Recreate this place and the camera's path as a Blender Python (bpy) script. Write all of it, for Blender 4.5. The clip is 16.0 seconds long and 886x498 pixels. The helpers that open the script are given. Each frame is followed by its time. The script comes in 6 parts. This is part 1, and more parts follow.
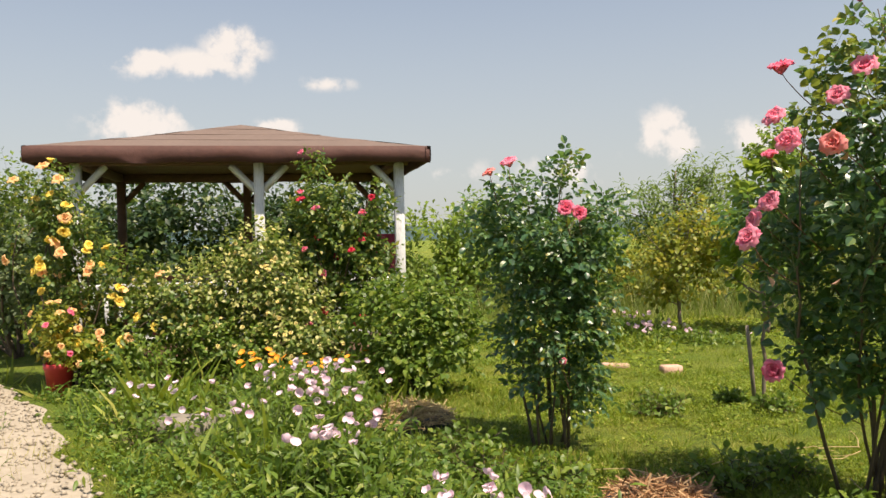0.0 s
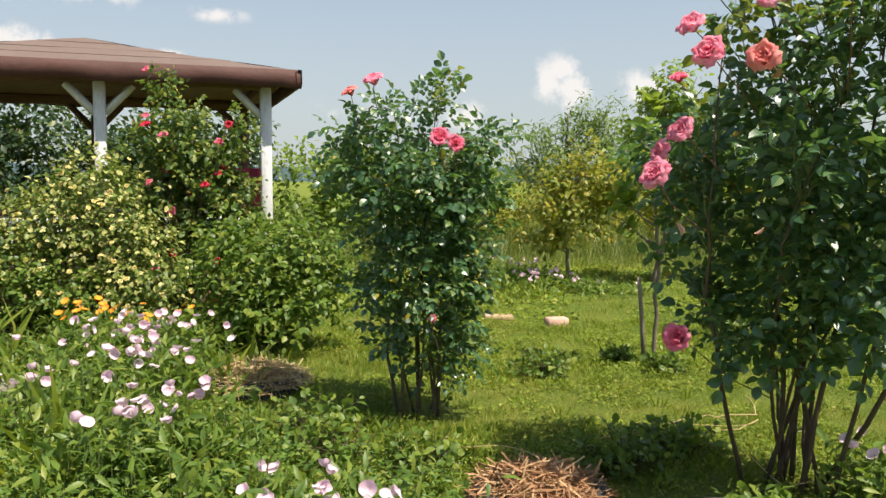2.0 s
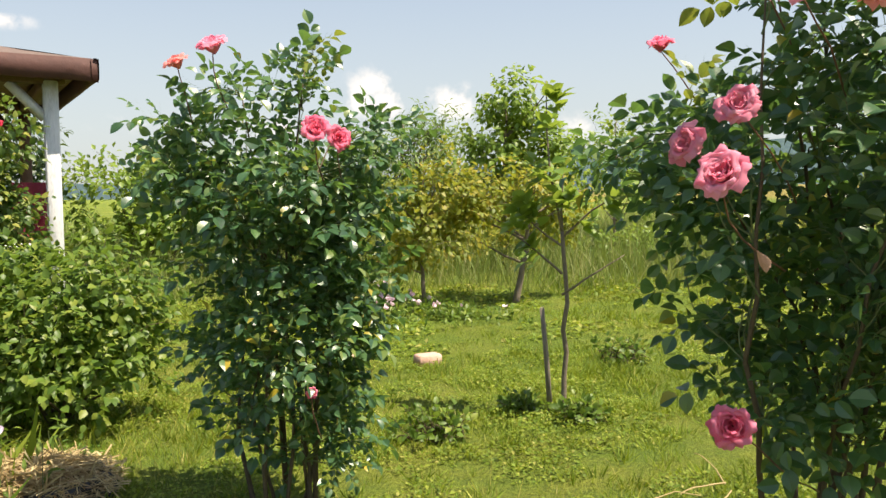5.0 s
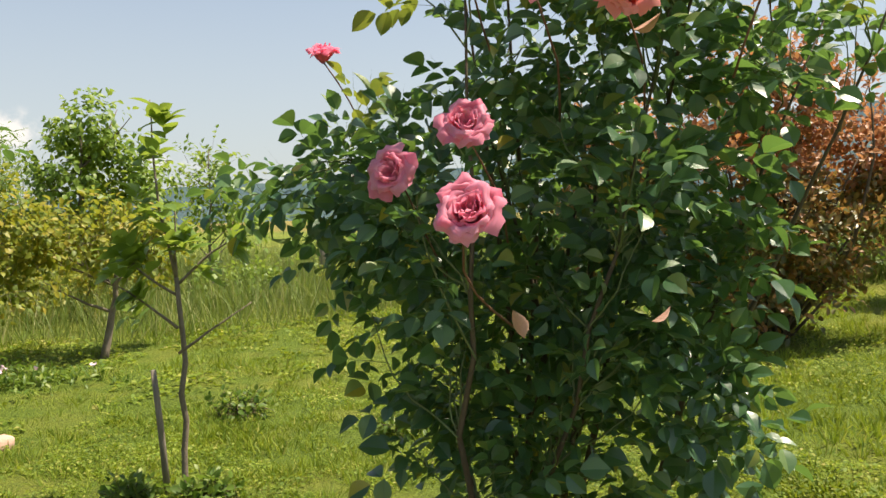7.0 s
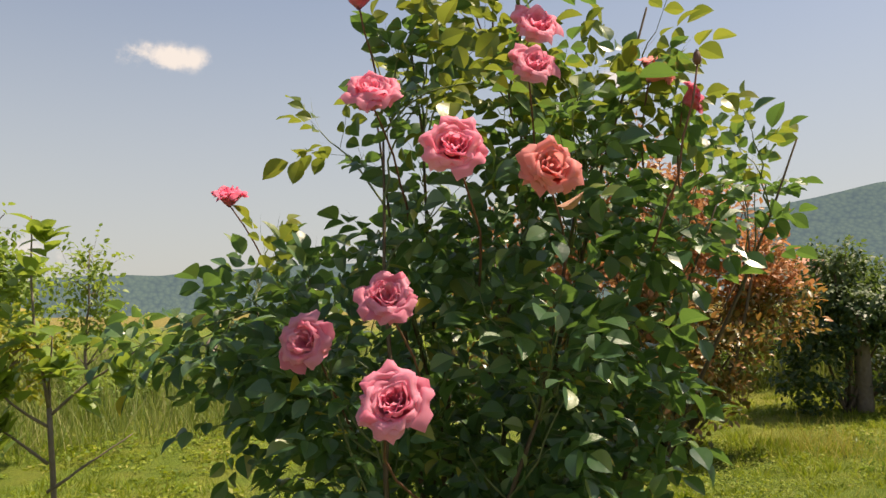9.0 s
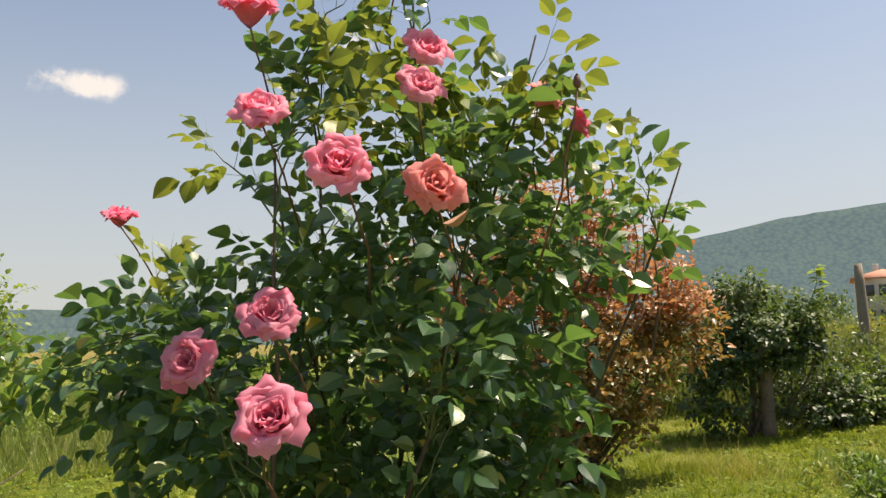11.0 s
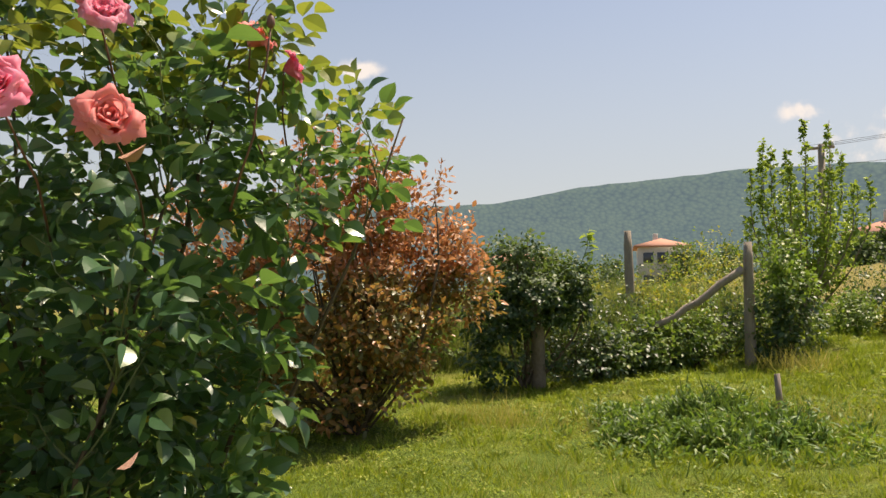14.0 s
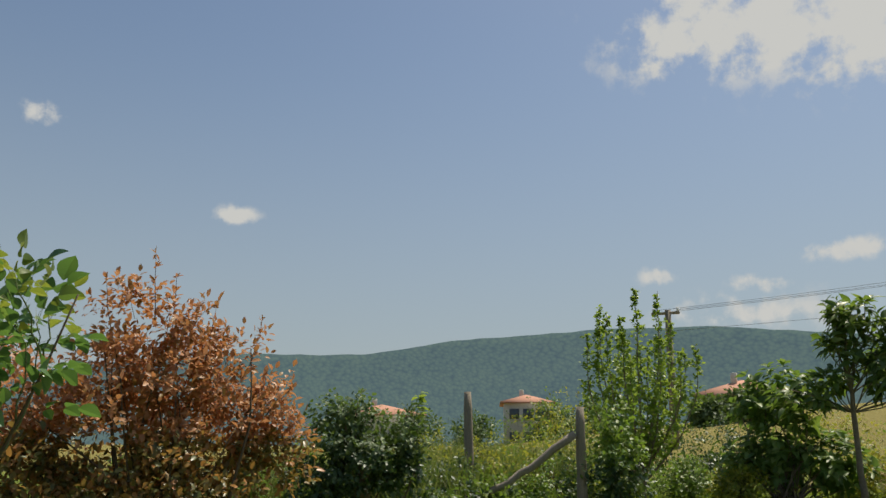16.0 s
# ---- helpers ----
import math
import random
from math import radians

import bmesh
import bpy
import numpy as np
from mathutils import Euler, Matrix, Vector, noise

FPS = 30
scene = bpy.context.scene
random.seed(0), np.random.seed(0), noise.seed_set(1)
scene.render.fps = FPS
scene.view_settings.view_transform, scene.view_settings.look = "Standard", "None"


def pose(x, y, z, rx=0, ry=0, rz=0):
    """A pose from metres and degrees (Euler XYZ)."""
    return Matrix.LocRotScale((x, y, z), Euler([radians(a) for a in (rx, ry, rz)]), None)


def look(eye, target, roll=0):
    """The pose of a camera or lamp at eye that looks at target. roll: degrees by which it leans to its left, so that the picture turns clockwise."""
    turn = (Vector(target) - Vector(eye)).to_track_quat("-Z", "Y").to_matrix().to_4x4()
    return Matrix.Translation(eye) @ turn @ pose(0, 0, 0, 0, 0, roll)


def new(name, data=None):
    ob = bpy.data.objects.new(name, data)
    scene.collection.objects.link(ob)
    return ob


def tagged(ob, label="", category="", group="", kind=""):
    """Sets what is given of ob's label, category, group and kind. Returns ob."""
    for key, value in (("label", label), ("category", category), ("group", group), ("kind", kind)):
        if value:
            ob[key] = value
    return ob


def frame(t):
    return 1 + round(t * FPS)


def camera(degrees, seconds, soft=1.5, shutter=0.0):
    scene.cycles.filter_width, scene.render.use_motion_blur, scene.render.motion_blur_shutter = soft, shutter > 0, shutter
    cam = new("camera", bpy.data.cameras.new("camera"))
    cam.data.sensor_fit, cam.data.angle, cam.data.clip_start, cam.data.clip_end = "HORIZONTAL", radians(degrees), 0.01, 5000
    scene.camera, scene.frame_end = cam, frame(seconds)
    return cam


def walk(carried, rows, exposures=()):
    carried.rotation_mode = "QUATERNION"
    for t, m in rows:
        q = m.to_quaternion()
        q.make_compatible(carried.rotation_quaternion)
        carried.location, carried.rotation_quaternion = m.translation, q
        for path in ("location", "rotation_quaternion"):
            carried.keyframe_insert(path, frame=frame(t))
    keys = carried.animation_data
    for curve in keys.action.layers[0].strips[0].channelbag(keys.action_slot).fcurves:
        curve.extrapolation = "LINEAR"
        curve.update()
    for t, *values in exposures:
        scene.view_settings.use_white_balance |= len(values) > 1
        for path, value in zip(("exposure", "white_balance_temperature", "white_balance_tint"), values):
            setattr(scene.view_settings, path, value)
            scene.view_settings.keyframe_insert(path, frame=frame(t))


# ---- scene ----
SKY_STRENGTH, SUN_STRENGTH = 0.1, 5.0
EXPOSURES = [(0.0, 0.65, 7650, 15), (2.0, 0.7, 7100, 11), (3.0, 0.58, 6900, 9), (5.5, 1.0, 7450, 13), (7.0, 0.85, 7450, 12), (9.0, 0.6, 8100, 17), (12.5, 0.82, 7600, 14), (13.5, 0.86, 8000, 17), (14.5, 0.47, 7800, 16), (15.0, 0.5, 7750, 15), (15.2, 0.36, 7450, 12), (15.5, 0.27, 7400, 11), (16.0, 0.03, 7050, 7)]
cam = camera(57.0, 16.0)
PATH = [
    (0, (0.942, -0.2, 1.464), (0.428, 1.733, 1.438), -1.2),
    (0.5, (0.987, -0.005, 1.435), (0.578, 1.949, 1.315), -1.1),
    (1, (0.908, 0.219, 1.451), (0.592, 2.19, 1.317), -0.3),
    (1.5, (0.972, 0.458, 1.424), (0.701, 2.435, 1.289), 0.2),
    (2, (0.958, 0.706, 1.408), (0.698, 2.682, 1.241), 0.3),
    (2.5, (0.814, 0.957, 1.422), (0.608, 2.938, 1.232), 0.2),
    (3, (0.754, 1.176, 1.404), (0.569, 3.159, 1.218), 0.1),
    (3.2, (0.751, 1.278, 1.418), (0.555, 3.26, 1.231), -0.6),
    (5.3, (0.485, 2.136, 1.393), (0.893, 4.091, 1.277), -0.5),
    (5.5, (0.454, 2.226, 1.402), (1.072, 4.125, 1.292), -0.7),
    (6, (0.443, 2.394, 1.417), (1.332, 4.181, 1.3), -1.4),
    (6.5, (0.526, 2.531, 1.434), (1.477, 4.289, 1.366), -1.4),
    (7, (0.524, 2.65, 1.417), (1.644, 4.306, 1.353), -1.3),
    (7.5, (0.474, 2.741, 1.484), (1.708, 4.315, 1.474), -1.2),
    (8, (0.473, 2.764, 1.524), (1.744, 4.307, 1.587), -1.5),
    (8.5, (0.498, 2.761, 1.541), (1.792, 4.281, 1.655), -1.2),
    (9, (0.522, 2.741, 1.571), (1.852, 4.225, 1.737), -0.7),
    (9.5, (0.546, 2.703, 1.591), (1.94, 4.116, 1.834), -0.5),
    (9.7, (0.543, 2.696, 1.575), (1.975, 4.062, 1.861), -0.4),
    (11.8, (0.58, 2.679, 1.519), (2.031, 4.042, 1.707), -1.1),
    (12, (0.575, 2.67, 1.506), (2.014, 4.049, 1.67), -1.1),
    (12.5, (0.556, 2.655, 1.469), (1.97, 4.067, 1.544), -1.3),
    (13, (0.593, 2.629, 1.499), (2.017, 4.032, 1.568), -0.8),
    (13.5, (0.676, 2.562, 1.505), (2.277, 3.756, 1.611), -0.3),
    (14, (0.712, 2.488, 1.508), (2.45, 3.47, 1.641), -0.2),
    (14.5, (0.669, 2.478, 1.529), (2.506, 3.249, 1.701), -0.7),
    (15, (0.726, 2.433, 1.566), (2.604, 3.08, 1.799), -1.4),
    (15.5, (0.859, 2.2, 1.598), (2.722, 2.831, 1.959), 0.1),
    (16, (0.994, 2.072, 1.62), (2.807, 2.754, 2.117), 0.6),
]
walk(cam, [(t, look(e, g, r)) for t, e, g, r in PATH], EXPOSURES)

# ---------------------------------------------------------------- world, sun, exposure
SUN_EL, SUN_AZ = radians(64), radians(118)
world = bpy.data.worlds.new("sky")
scene.world = world
world.use_nodes = True
wn, wl = world.node_tree.nodes, world.node_tree.links
wn.clear()


def wnode(kind, **values):
    n = wn.new(kind)
    for key, value in values.items():
        n.inputs[key].default_value = value
    return n


sky = wn.new("ShaderNodeTexSky")
sky.sky_type = "NISHITA"
sky.sun_disc = False
sky.sun_elevation, sky.sun_rotation = SUN_EL, SUN_AZ
sky.air_density, sky.dust_density, sky.ozone_density = 1.0, 1.0, 1.8
coord = wn.new("ShaderNodeTexCoord")
# cumulus clouds: azimuth from +y towards +x, elevation, half width, half height, strength
CLOUDS = [(-34.6, 11.8, 2.0, 0.9, 0.8), (-31.3, 11.9, 2.4, 0.9, 0.75), (-28.9, 12.8, 1.8, 1.5, 0.9), (-35.1, 8.0, 2.8, 1.4, 0.9),
          (-22.9, 10.8, 2.2, 0.5, 0.55), (-26.2, 7.6, 1.4, 0.8, 0.9), (0.8, 6.7, 2.0, 1.6, 0.85), (6.2, 6.2, 2.4, 1.2, 0.7),
          (-5.9, 4.6, 3.4, 1.2, 0.5), (-14.0, 4.4, 3.0, 1.0, 0.4), (22.7, 17.3, 2.7, 0.8, 0.85), (54.5, 16.1, 1.4, 0.6, 0.85), (41.4, 21.1, 1.2, 0.8, 0.7),
          (90.9, 11.4, 1.8, 0.7, 0.75), (84.5, 12.2, 1.2, 0.7, 0.7), (96.5, 13.2, 2.8, 0.7, 0.8), (90.0, 9.6, 6.0, 1.3, 0.6),
          (93.0, 28.0, 8.5, 3.0, 1.0), (102.0, 27.5, 9.0, 4.0, 1.0), (97.0, 31.0, 10.0, 3.5, 1.0), (86.0, 26.2, 2.4, 1.0, 0.7), (16.0, 4.6, 3.0, 0.9, 0.45)]
warp = wnode("ShaderNodeTexNoise", Scale=26.0, Detail=6.0, Roughness=0.6)
wl.new(coord.outputs["Generated"], warp.inputs["Vector"])
mask = None
for caz, cel, cw, ch, cs in CLOUDS:
    turn = wn.new("ShaderNodeVectorRotate")
    turn.rotation_type = "EULER_XYZ"
    turn.inputs["Rotation"].default_value = (radians(-cel), 0, 0)
    flat = wn.new("ShaderNodeVectorRotate")
    flat.rotation_type = "Z_AXIS"
    flat.inputs["Angle"].default_value = radians(caz)
    wl.new(coord.outputs["Generated"], flat.inputs["Vector"])
    wl.new(flat.outputs[0], turn.inputs["Vector"])
    size = wn.new("ShaderNodeVectorMath")
    size.operation = "MULTIPLY"
    size.inputs[1].default_value = (1 / math.tan(radians(cw)), 0, 1 / math.tan(radians(ch)))
    wl.new(turn.outputs[0], size.inputs[0])
    far = wn.new("ShaderNodeVectorMath")
    far.operation = "LENGTH"
    wl.new(size.outputs[0], far.inputs[0])
    front = wn.new("ShaderNodeSeparateXYZ")
    wl.new(turn.outputs[0], front.inputs[0])
    edge = wn.new("ShaderNodeMapRange")
    edge.interpolation_type = "SMOOTHSTEP"
    edge.inputs["From Min"].default_value, edge.inputs["From Max"].default_value = 1.9, 0.0
    edge.inputs["To Max"].default_value = cs
    wl.new(far.outputs["Value"], edge.inputs["Value"])
    ahead = wn.new("ShaderNodeMath")
    ahead.operation = "GREATER_THAN"
    ahead.inputs[1].default_value = 0.0
    wl.new(front.outputs["Y"], ahead.inputs[0])
    both = wn.new("ShaderNodeMath")
    both.operation = "MULTIPLY"
    wl.new(edge.outputs[0], both.inputs[0])
    wl.new(ahead.outputs[0], both.inputs[1])
    if mask is None:
        mask = both.outputs[0]
    else:
        top = wn.new("ShaderNodeMath")
        top.operation = "MAXIMUM"
        wl.new(mask, top.inputs[0])
        wl.new(both.outputs[0], top.inputs[1])
        mask = top.outputs[0]
shape = wn.new("ShaderNodeMath")
shape.operation = "MULTIPLY_ADD"
shape.inputs[1].default_value, shape.inputs[2].default_value = 2.6, -1.3
wl.new(warp.outputs["Fac"], shape.inputs[0])
joined = wn.new("ShaderNodeMath")
joined.operation = "ADD"
wl.new(mask, joined.inputs[0])
wl.new(shape.outputs[0], joined.inputs[1])
cover = wn.new("ShaderNodeMapRange")
cover.interpolation_type = "SMOOTHSTEP"
cover.inputs["From Min"].default_value, cover.inputs["From Max"].default_value = 0.2, 0.8
wl.new(joined.outputs[0], cover.inputs["Value"])
gate = wn.new("ShaderNodeMath")
gate.operation = "MULTIPLY"
wl.new(cover.outputs[0], gate.inputs[0])
soft = wn.new("ShaderNodeMapRange")
soft.inputs["From Min"].default_value, soft.inputs["From Max"].default_value = 0.05, 0.5
wl.new(mask, soft.inputs["Value"])
wl.new(soft.outputs[0], gate.inputs[1])
pick = wn.new("ShaderNodeMix")
pick.data_type = "RGBA"
pick.inputs[7].default_value = (5.5, 5.65, 5.9, 1)
wl.new(gate.outputs[0], pick.inputs[0])
rise = wn.new("ShaderNodeSeparateXYZ")
wl.new(coord.outputs["Generated"], rise.inputs[0])
haze = wn.new("ShaderNodeMapRange")
haze.interpolation_type = "SMOOTHSTEP"
haze.inputs["From Min"].default_value, haze.inputs["From Max"].default_value = 0.55, -0.05
haze.inputs["To Max"].default_value = 0.85
wl.new(rise.outputs["Z"], haze.inputs["Value"])
veil = wn.new("ShaderNodeMix")
veil.data_type = "RGBA"
veil.inputs[7].default_value = (3.2, 3.72, 4.2, 1)
wl.new(haze.outputs[0], veil.inputs[0])
wl.new(sky.outputs[0], veil.inputs[6])
wl.new(veil.outputs[2], pick.inputs[6])
sky_light = wnode("ShaderNodeBackground", Strength=SKY_STRENGTH)
wl.new(pick.outputs[2], sky_light.inputs["Color"])
world_out = wn.new("ShaderNodeOutputWorld")
wl.new(sky_light.outputs[0], world_out.inputs[0])

sun = new("sun", bpy.data.lights.new("sun", "SUN"))
sun.data.energy, sun.data.angle, sun.data.color = SUN_STRENGTH, radians(0.53), (1.0, 0.95, 0.86)
sun_way = Vector((math.sin(SUN_AZ) * math.cos(SUN_EL), math.cos(SUN_AZ) * math.cos(SUN_EL), math.sin(SUN_EL)))
sun.matrix_world = look(sun_way * 60, (0, 0, 0))

# ---------------------------------------------------------------- materials


def material(name):
    m = bpy.data.materials.new(name)
    m.use_nodes = True
    nt = m.node_tree
    return m, nt.nodes, nt.links, nt.nodes["Principled BSDF"]


def ramp(nodes, links, source, stops):
    r = nodes.new("ShaderNodeValToRGB")
    els = r.color_ramp.elements
    while len(els) < len(stops):
        els.new(0.5)
    for el, (at, col) in zip(els, stops):
        el.position, el.color = at, (*col, 1)
    links.new(source, r.inputs[0])
    return r.outputs[0]


def noise_tex(nodes, links, scale, detail=4.0, rough=0.55):
    c = nodes.new("ShaderNodeTexCoord")
    n = nodes.new("ShaderNodeTexNoise")
    n.inputs["Scale"].default_value, n.inputs["Detail"].default_value, n.inputs["Roughness"].default_value = scale, detail, rough
    links.new(c.outputs["Object"], n.inputs["Vector"])
    return n.outputs["Fac"]


def bump(nodes, links, source, bsdf, strength, distance=0.01):
    b = nodes.new("ShaderNodeBump")
    b.inputs["Strength"].default_value, b.inputs["Distance"].default_value = strength, distance
    links.new(source, b.inputs["Height"])
    links.new(b.outputs[0], bsdf.inputs["Normal"])


def mix(nodes, links, fac, a, b, kind="MIX"):
    n = nodes.new("ShaderNodeMix")
    n.data_type, n.blend_type = "RGBA", kind
    for socket, value in ((0, fac), (6, a), (7, b)):
        if isinstance(value, (int, float)):
            n.inputs[socket].default_value = value
        elif isinstance(value, tuple):
            n.inputs[socket].default_value = (*value, 1)
        else:
            links.new(value, n.inputs[socket])
    return n.outputs[2]


def leaf_mat(name, stops, rough=0.42, through_light=0.35, glow=(0.25, 0.4, 0.04), scale=60.0, gloss=0.4, patchy=False):
    """Leaf: colour by island, veined noise, part of the light comes through."""
    m, nodes, links, b = material(name)
    g = nodes.new("ShaderNodeNewGeometry")
    col = ramp(nodes, links, g.outputs["Random Per Island"], stops)
    n = noise_tex(nodes, links, scale, 3)
    if patchy:
        n = ramp(nodes, links, n, [(0.36, (0, 0, 0)), (0.64, (1, 1, 1))])
    col = mix(nodes, links, n, col, mix(nodes, links, 0.85 if patchy else 0.45, col, (0.5, 0.55, 0.3), "MULTIPLY"))
    links.new(col, b.inputs["Base Color"])
    b.inputs["Roughness"].default_value = rough
    b.inputs["Specular IOR Level"].default_value = gloss
    bump(nodes, links, n, b, 0.25, 0.004)
    t = nodes.new("ShaderNodeBsdfTranslucent")
    links.new(mix(nodes, links, 0.55, col, glow), t.inputs["Color"])
    s = nodes.new("ShaderNodeMixShader")
    s.inputs[0].default_value = through_light
    links.new(b.outputs[0], s.inputs[1])
    links.new(t.outputs[0], s.inputs[2])
    links.new(s.outputs[0], nodes["Material Output"].inputs[0])
    return m


def plain_mat(name, stops, scale=12.0, rough=0.8, relief=0.4, metal=0.0, stretch=None, depth=0.01):
    m, nodes, links, b = material(name)
    n = noise_tex(nodes, links, scale, 6, 0.62)
    big = noise_tex(nodes, links, scale * 0.13, 3)
    if stretch:
        c = nodes.new("ShaderNodeTexCoord")
        mp = nodes.new("ShaderNodeMapping")
        mp.inputs["Scale"].default_value = stretch
        links.new(c.outputs["Object"], mp.inputs[0])
        for node in [x for x in nodes if x.bl_idname == "ShaderNodeTexNoise"]:
            links.new(mp.outputs[0], node.inputs["Vector"])
    col = ramp(nodes, links, mix(nodes, links, 0.4, n, big), stops)
    links.new(col, b.inputs["Base Color"])
    b.inputs["Roughness"].default_value, b.inputs["Metallic"].default_value = rough, metal
    bump(nodes, links, n, b, relief, depth)
    return m


def petal_mat(name, inner, outer, through_light=0.3):
    m, nodes, links, b = material(name)
    g = nodes.new("ShaderNodeNewGeometry")
    o = nodes.new("ShaderNodeObjectInfo")
    col = ramp(nodes, links, g.outputs["Random Per Island"], [(0.0, inner), (0.6, outer), (1.0, tuple(min(1, v * 1.1 + 0.03) for v in outer))])
    n = noise_tex(nodes, links, 45, 3)
    col = mix(nodes, links, n, col, tuple(0.6 * a + 0.4 * c for a, c in zip(inner, outer)))
    hue = nodes.new("ShaderNodeHueSaturation")
    span = nodes.new("ShaderNodeMapRange")
    span.inputs["To Min"].default_value, span.inputs["To Max"].default_value = 0.88, 1.08
    links.new(o.outputs["Random"], span.inputs["Value"])
    links.new(span.outputs[0], hue.inputs["Value"])
    links.new(col, hue.inputs["Color"])
    links.new(hue.outputs[0], b.inputs["Base Color"])
    b.inputs["Roughness"].default_value = 0.55
    b.inputs["Specular IOR Level"].default_value = 0.25
    t = nodes.new("ShaderNodeBsdfTranslucent")
    links.new(hue.outputs[0], t.inputs["Color"])
    s = nodes.new("ShaderNodeMixShader")
    s.inputs[0].default_value = through_light
    links.new(b.outputs[0], s.inputs[1])
    links.new(t.outputs[0], s.inputs[2])
    links.new(s.outputs[0], nodes["Material Output"].inputs[0])
    return m


M_ROSE_LEAF = leaf_mat("rose_leaf", [(0.0, (0.034, 0.09, 0.047)), (0.5, (0.06, 0.145, 0.064)), (0.85, (0.12, 0.22, 0.075)), (0.975, (0.22, 0.27, 0.07)), (1.0, (0.55, 0.4, 0.05))], 0.36, 0.33, (0.25, 0.45, 0.06), gloss=0.75)
M_ROSE_YOUNG = leaf_mat("young_rose_leaf", [(0.0, (0.1, 0.165, 0.04)), (0.6, (0.19, 0.24, 0.045)), (1.0, (0.29, 0.3, 0.055))], 0.34, 0.42, (0.36, 0.42, 0.05))
M_SHRUB = leaf_mat("shrub_leaf", [(0.0, (0.08, 0.15, 0.03)), (0.6, (0.15, 0.24, 0.04)), (1.0, (0.28, 0.33, 0.06))], 0.45, 0.4)
M_WEED = leaf_mat("weed_leaf", [(0.0, (0.07, 0.15, 0.03)), (0.6, (0.14, 0.25, 0.045)), (0.92, (0.24, 0.34, 0.07)), (1.0, (0.42, 0.4, 0.12))], 0.5, 0.35, scale=3.0, patchy=True)
M_CLIMBER = leaf_mat("climber_leaf", [(0.0, (0.05, 0.11, 0.03)), (0.55, (0.12, 0.19, 0.045)), (0.85, (0.26, 0.3, 0.07)), (1.0, (0.42, 0.36, 0.09))], 0.42, 0.35)
M_CREAM = leaf_mat("cream_rose_leaf", [(0.0, (0.08, 0.14, 0.03)), (0.45, (0.2, 0.26, 0.06)), (0.7, (0.42, 0.42, 0.13)), (1.0, (0.62, 0.58, 0.25))], 0.5, 0.32)
M_YELLOWGREEN = leaf_mat("yellow_green_leaf", [(0.0, (0.13, 0.19, 0.03)), (0.6, (0.28, 0.31, 0.045)), (1.0, (0.45, 0.35, 0.06))], 0.5, 0.42, (0.5, 0.5, 0.05))
M_SAPLING = leaf_mat("sapling_leaf", [(0.0, (0.13, 0.23, 0.045)), (1.0, (0.27, 0.38, 0.07))], 0.42, 0.45, (0.42, 0.52, 0.06))
M_WILLOW = leaf_mat("willow_leaf", [(0.0, (0.1, 0.17, 0.05)), (1.0, (0.24, 0.32, 0.1))], 0.5, 0.4)
M_PHOTINIA = leaf_mat("photinia_leaf", [(0.0, (0.07, 0.1, 0.035)), (0.4, (0.16, 0.16, 0.05)), (0.7, (0.34, 0.19, 0.06)), (1.0, (0.5, 0.22, 0.09))], 0.36, 0.36, (0.55, 0.3, 0.07))
M_PHOTINIA_RED = leaf_mat("red_photinia_shoot", [(0.0, (0.3, 0.19, 0.06)), (0.4, (0.5, 0.22, 0.1)), (1.0, (0.62, 0.33, 0.18))], 0.45, 0.38, (0.62, 0.26, 0.1))
M_DARK = leaf_mat("dark_shrub_leaf", [(0.0, (0.02, 0.05, 0.022)), (0.75, (0.04, 0.085, 0.03)), (1.0, (0.16, 0.2, 0.06))], 0.45, 0.22)
M_LOQUAT = leaf_mat("broad_leaf", [(0.0, (0.05, 0.1, 0.03)), (0.7, (0.13, 0.19, 0.05)), (1.0, (0.32, 0.36, 0.09))], 0.4, 0.38)
M_GREY_GREEN = leaf_mat("grey_green_leaf", [(0.0, (0.06, 0.1, 0.05)), (0.7, (0.12, 0.17, 0.08)), (1.0, (0.2, 0.25, 0.12))], 0.55, 0.3)
M_FIG = leaf_mat("fig_leaf", [(0.0, (0.09, 0.16, 0.045)), (0.6, (0.16, 0.25, 0.07)), (1.0, (0.3, 0.37, 0.13))], 0.45, 0.35)
M_FAR_TREE = leaf_mat("far_tree_leaf", [(0.0, (0.05, 0.09, 0.035)), (1.0, (0.12, 0.18, 0.06))], 0.6, 0.25)
M_GRASS = leaf_mat("grass_blade", [(0.0, (0.11, 0.2, 0.022)), (0.5, (0.21, 0.3, 0.032)), (0.88, (0.34, 0.39, 0.055)), (1.0, (0.52, 0.46, 0.15))], 0.62, 0.4, (0.4, 0.48, 0.03), 1.4, patchy=True)
M_TALL_GRASS = leaf_mat("tall_grass_blade", [(0.0, (0.1, 0.17, 0.035)), (0.55, (0.18, 0.25, 0.055)), (1.0, (0.4, 0.38, 0.17))], 0.6, 0.36, (0.36, 0.42, 0.07), 2.0)
M_IRIS = leaf_mat("iris_leaf", [(0.0, (0.035, 0.08, 0.025)), (0.7, (0.07, 0.13, 0.04)), (1.0, (0.2, 0.22, 0.07))], 0.5, 0.3)
M_THUJA = leaf_mat("golden_thuja", [(0.0, (0.3, 0.24, 0.03)), (1.0, (0.62, 0.46, 0.04))], 0.55, 0.3, (0.7, 0.55, 0.05))
M_STEM = plain_mat("rose_stem", [(0.2, (0.05, 0.035, 0.02)), (0.7, (0.12, 0.085, 0.05))], 60, 0.75, 0.6, depth=0.003)
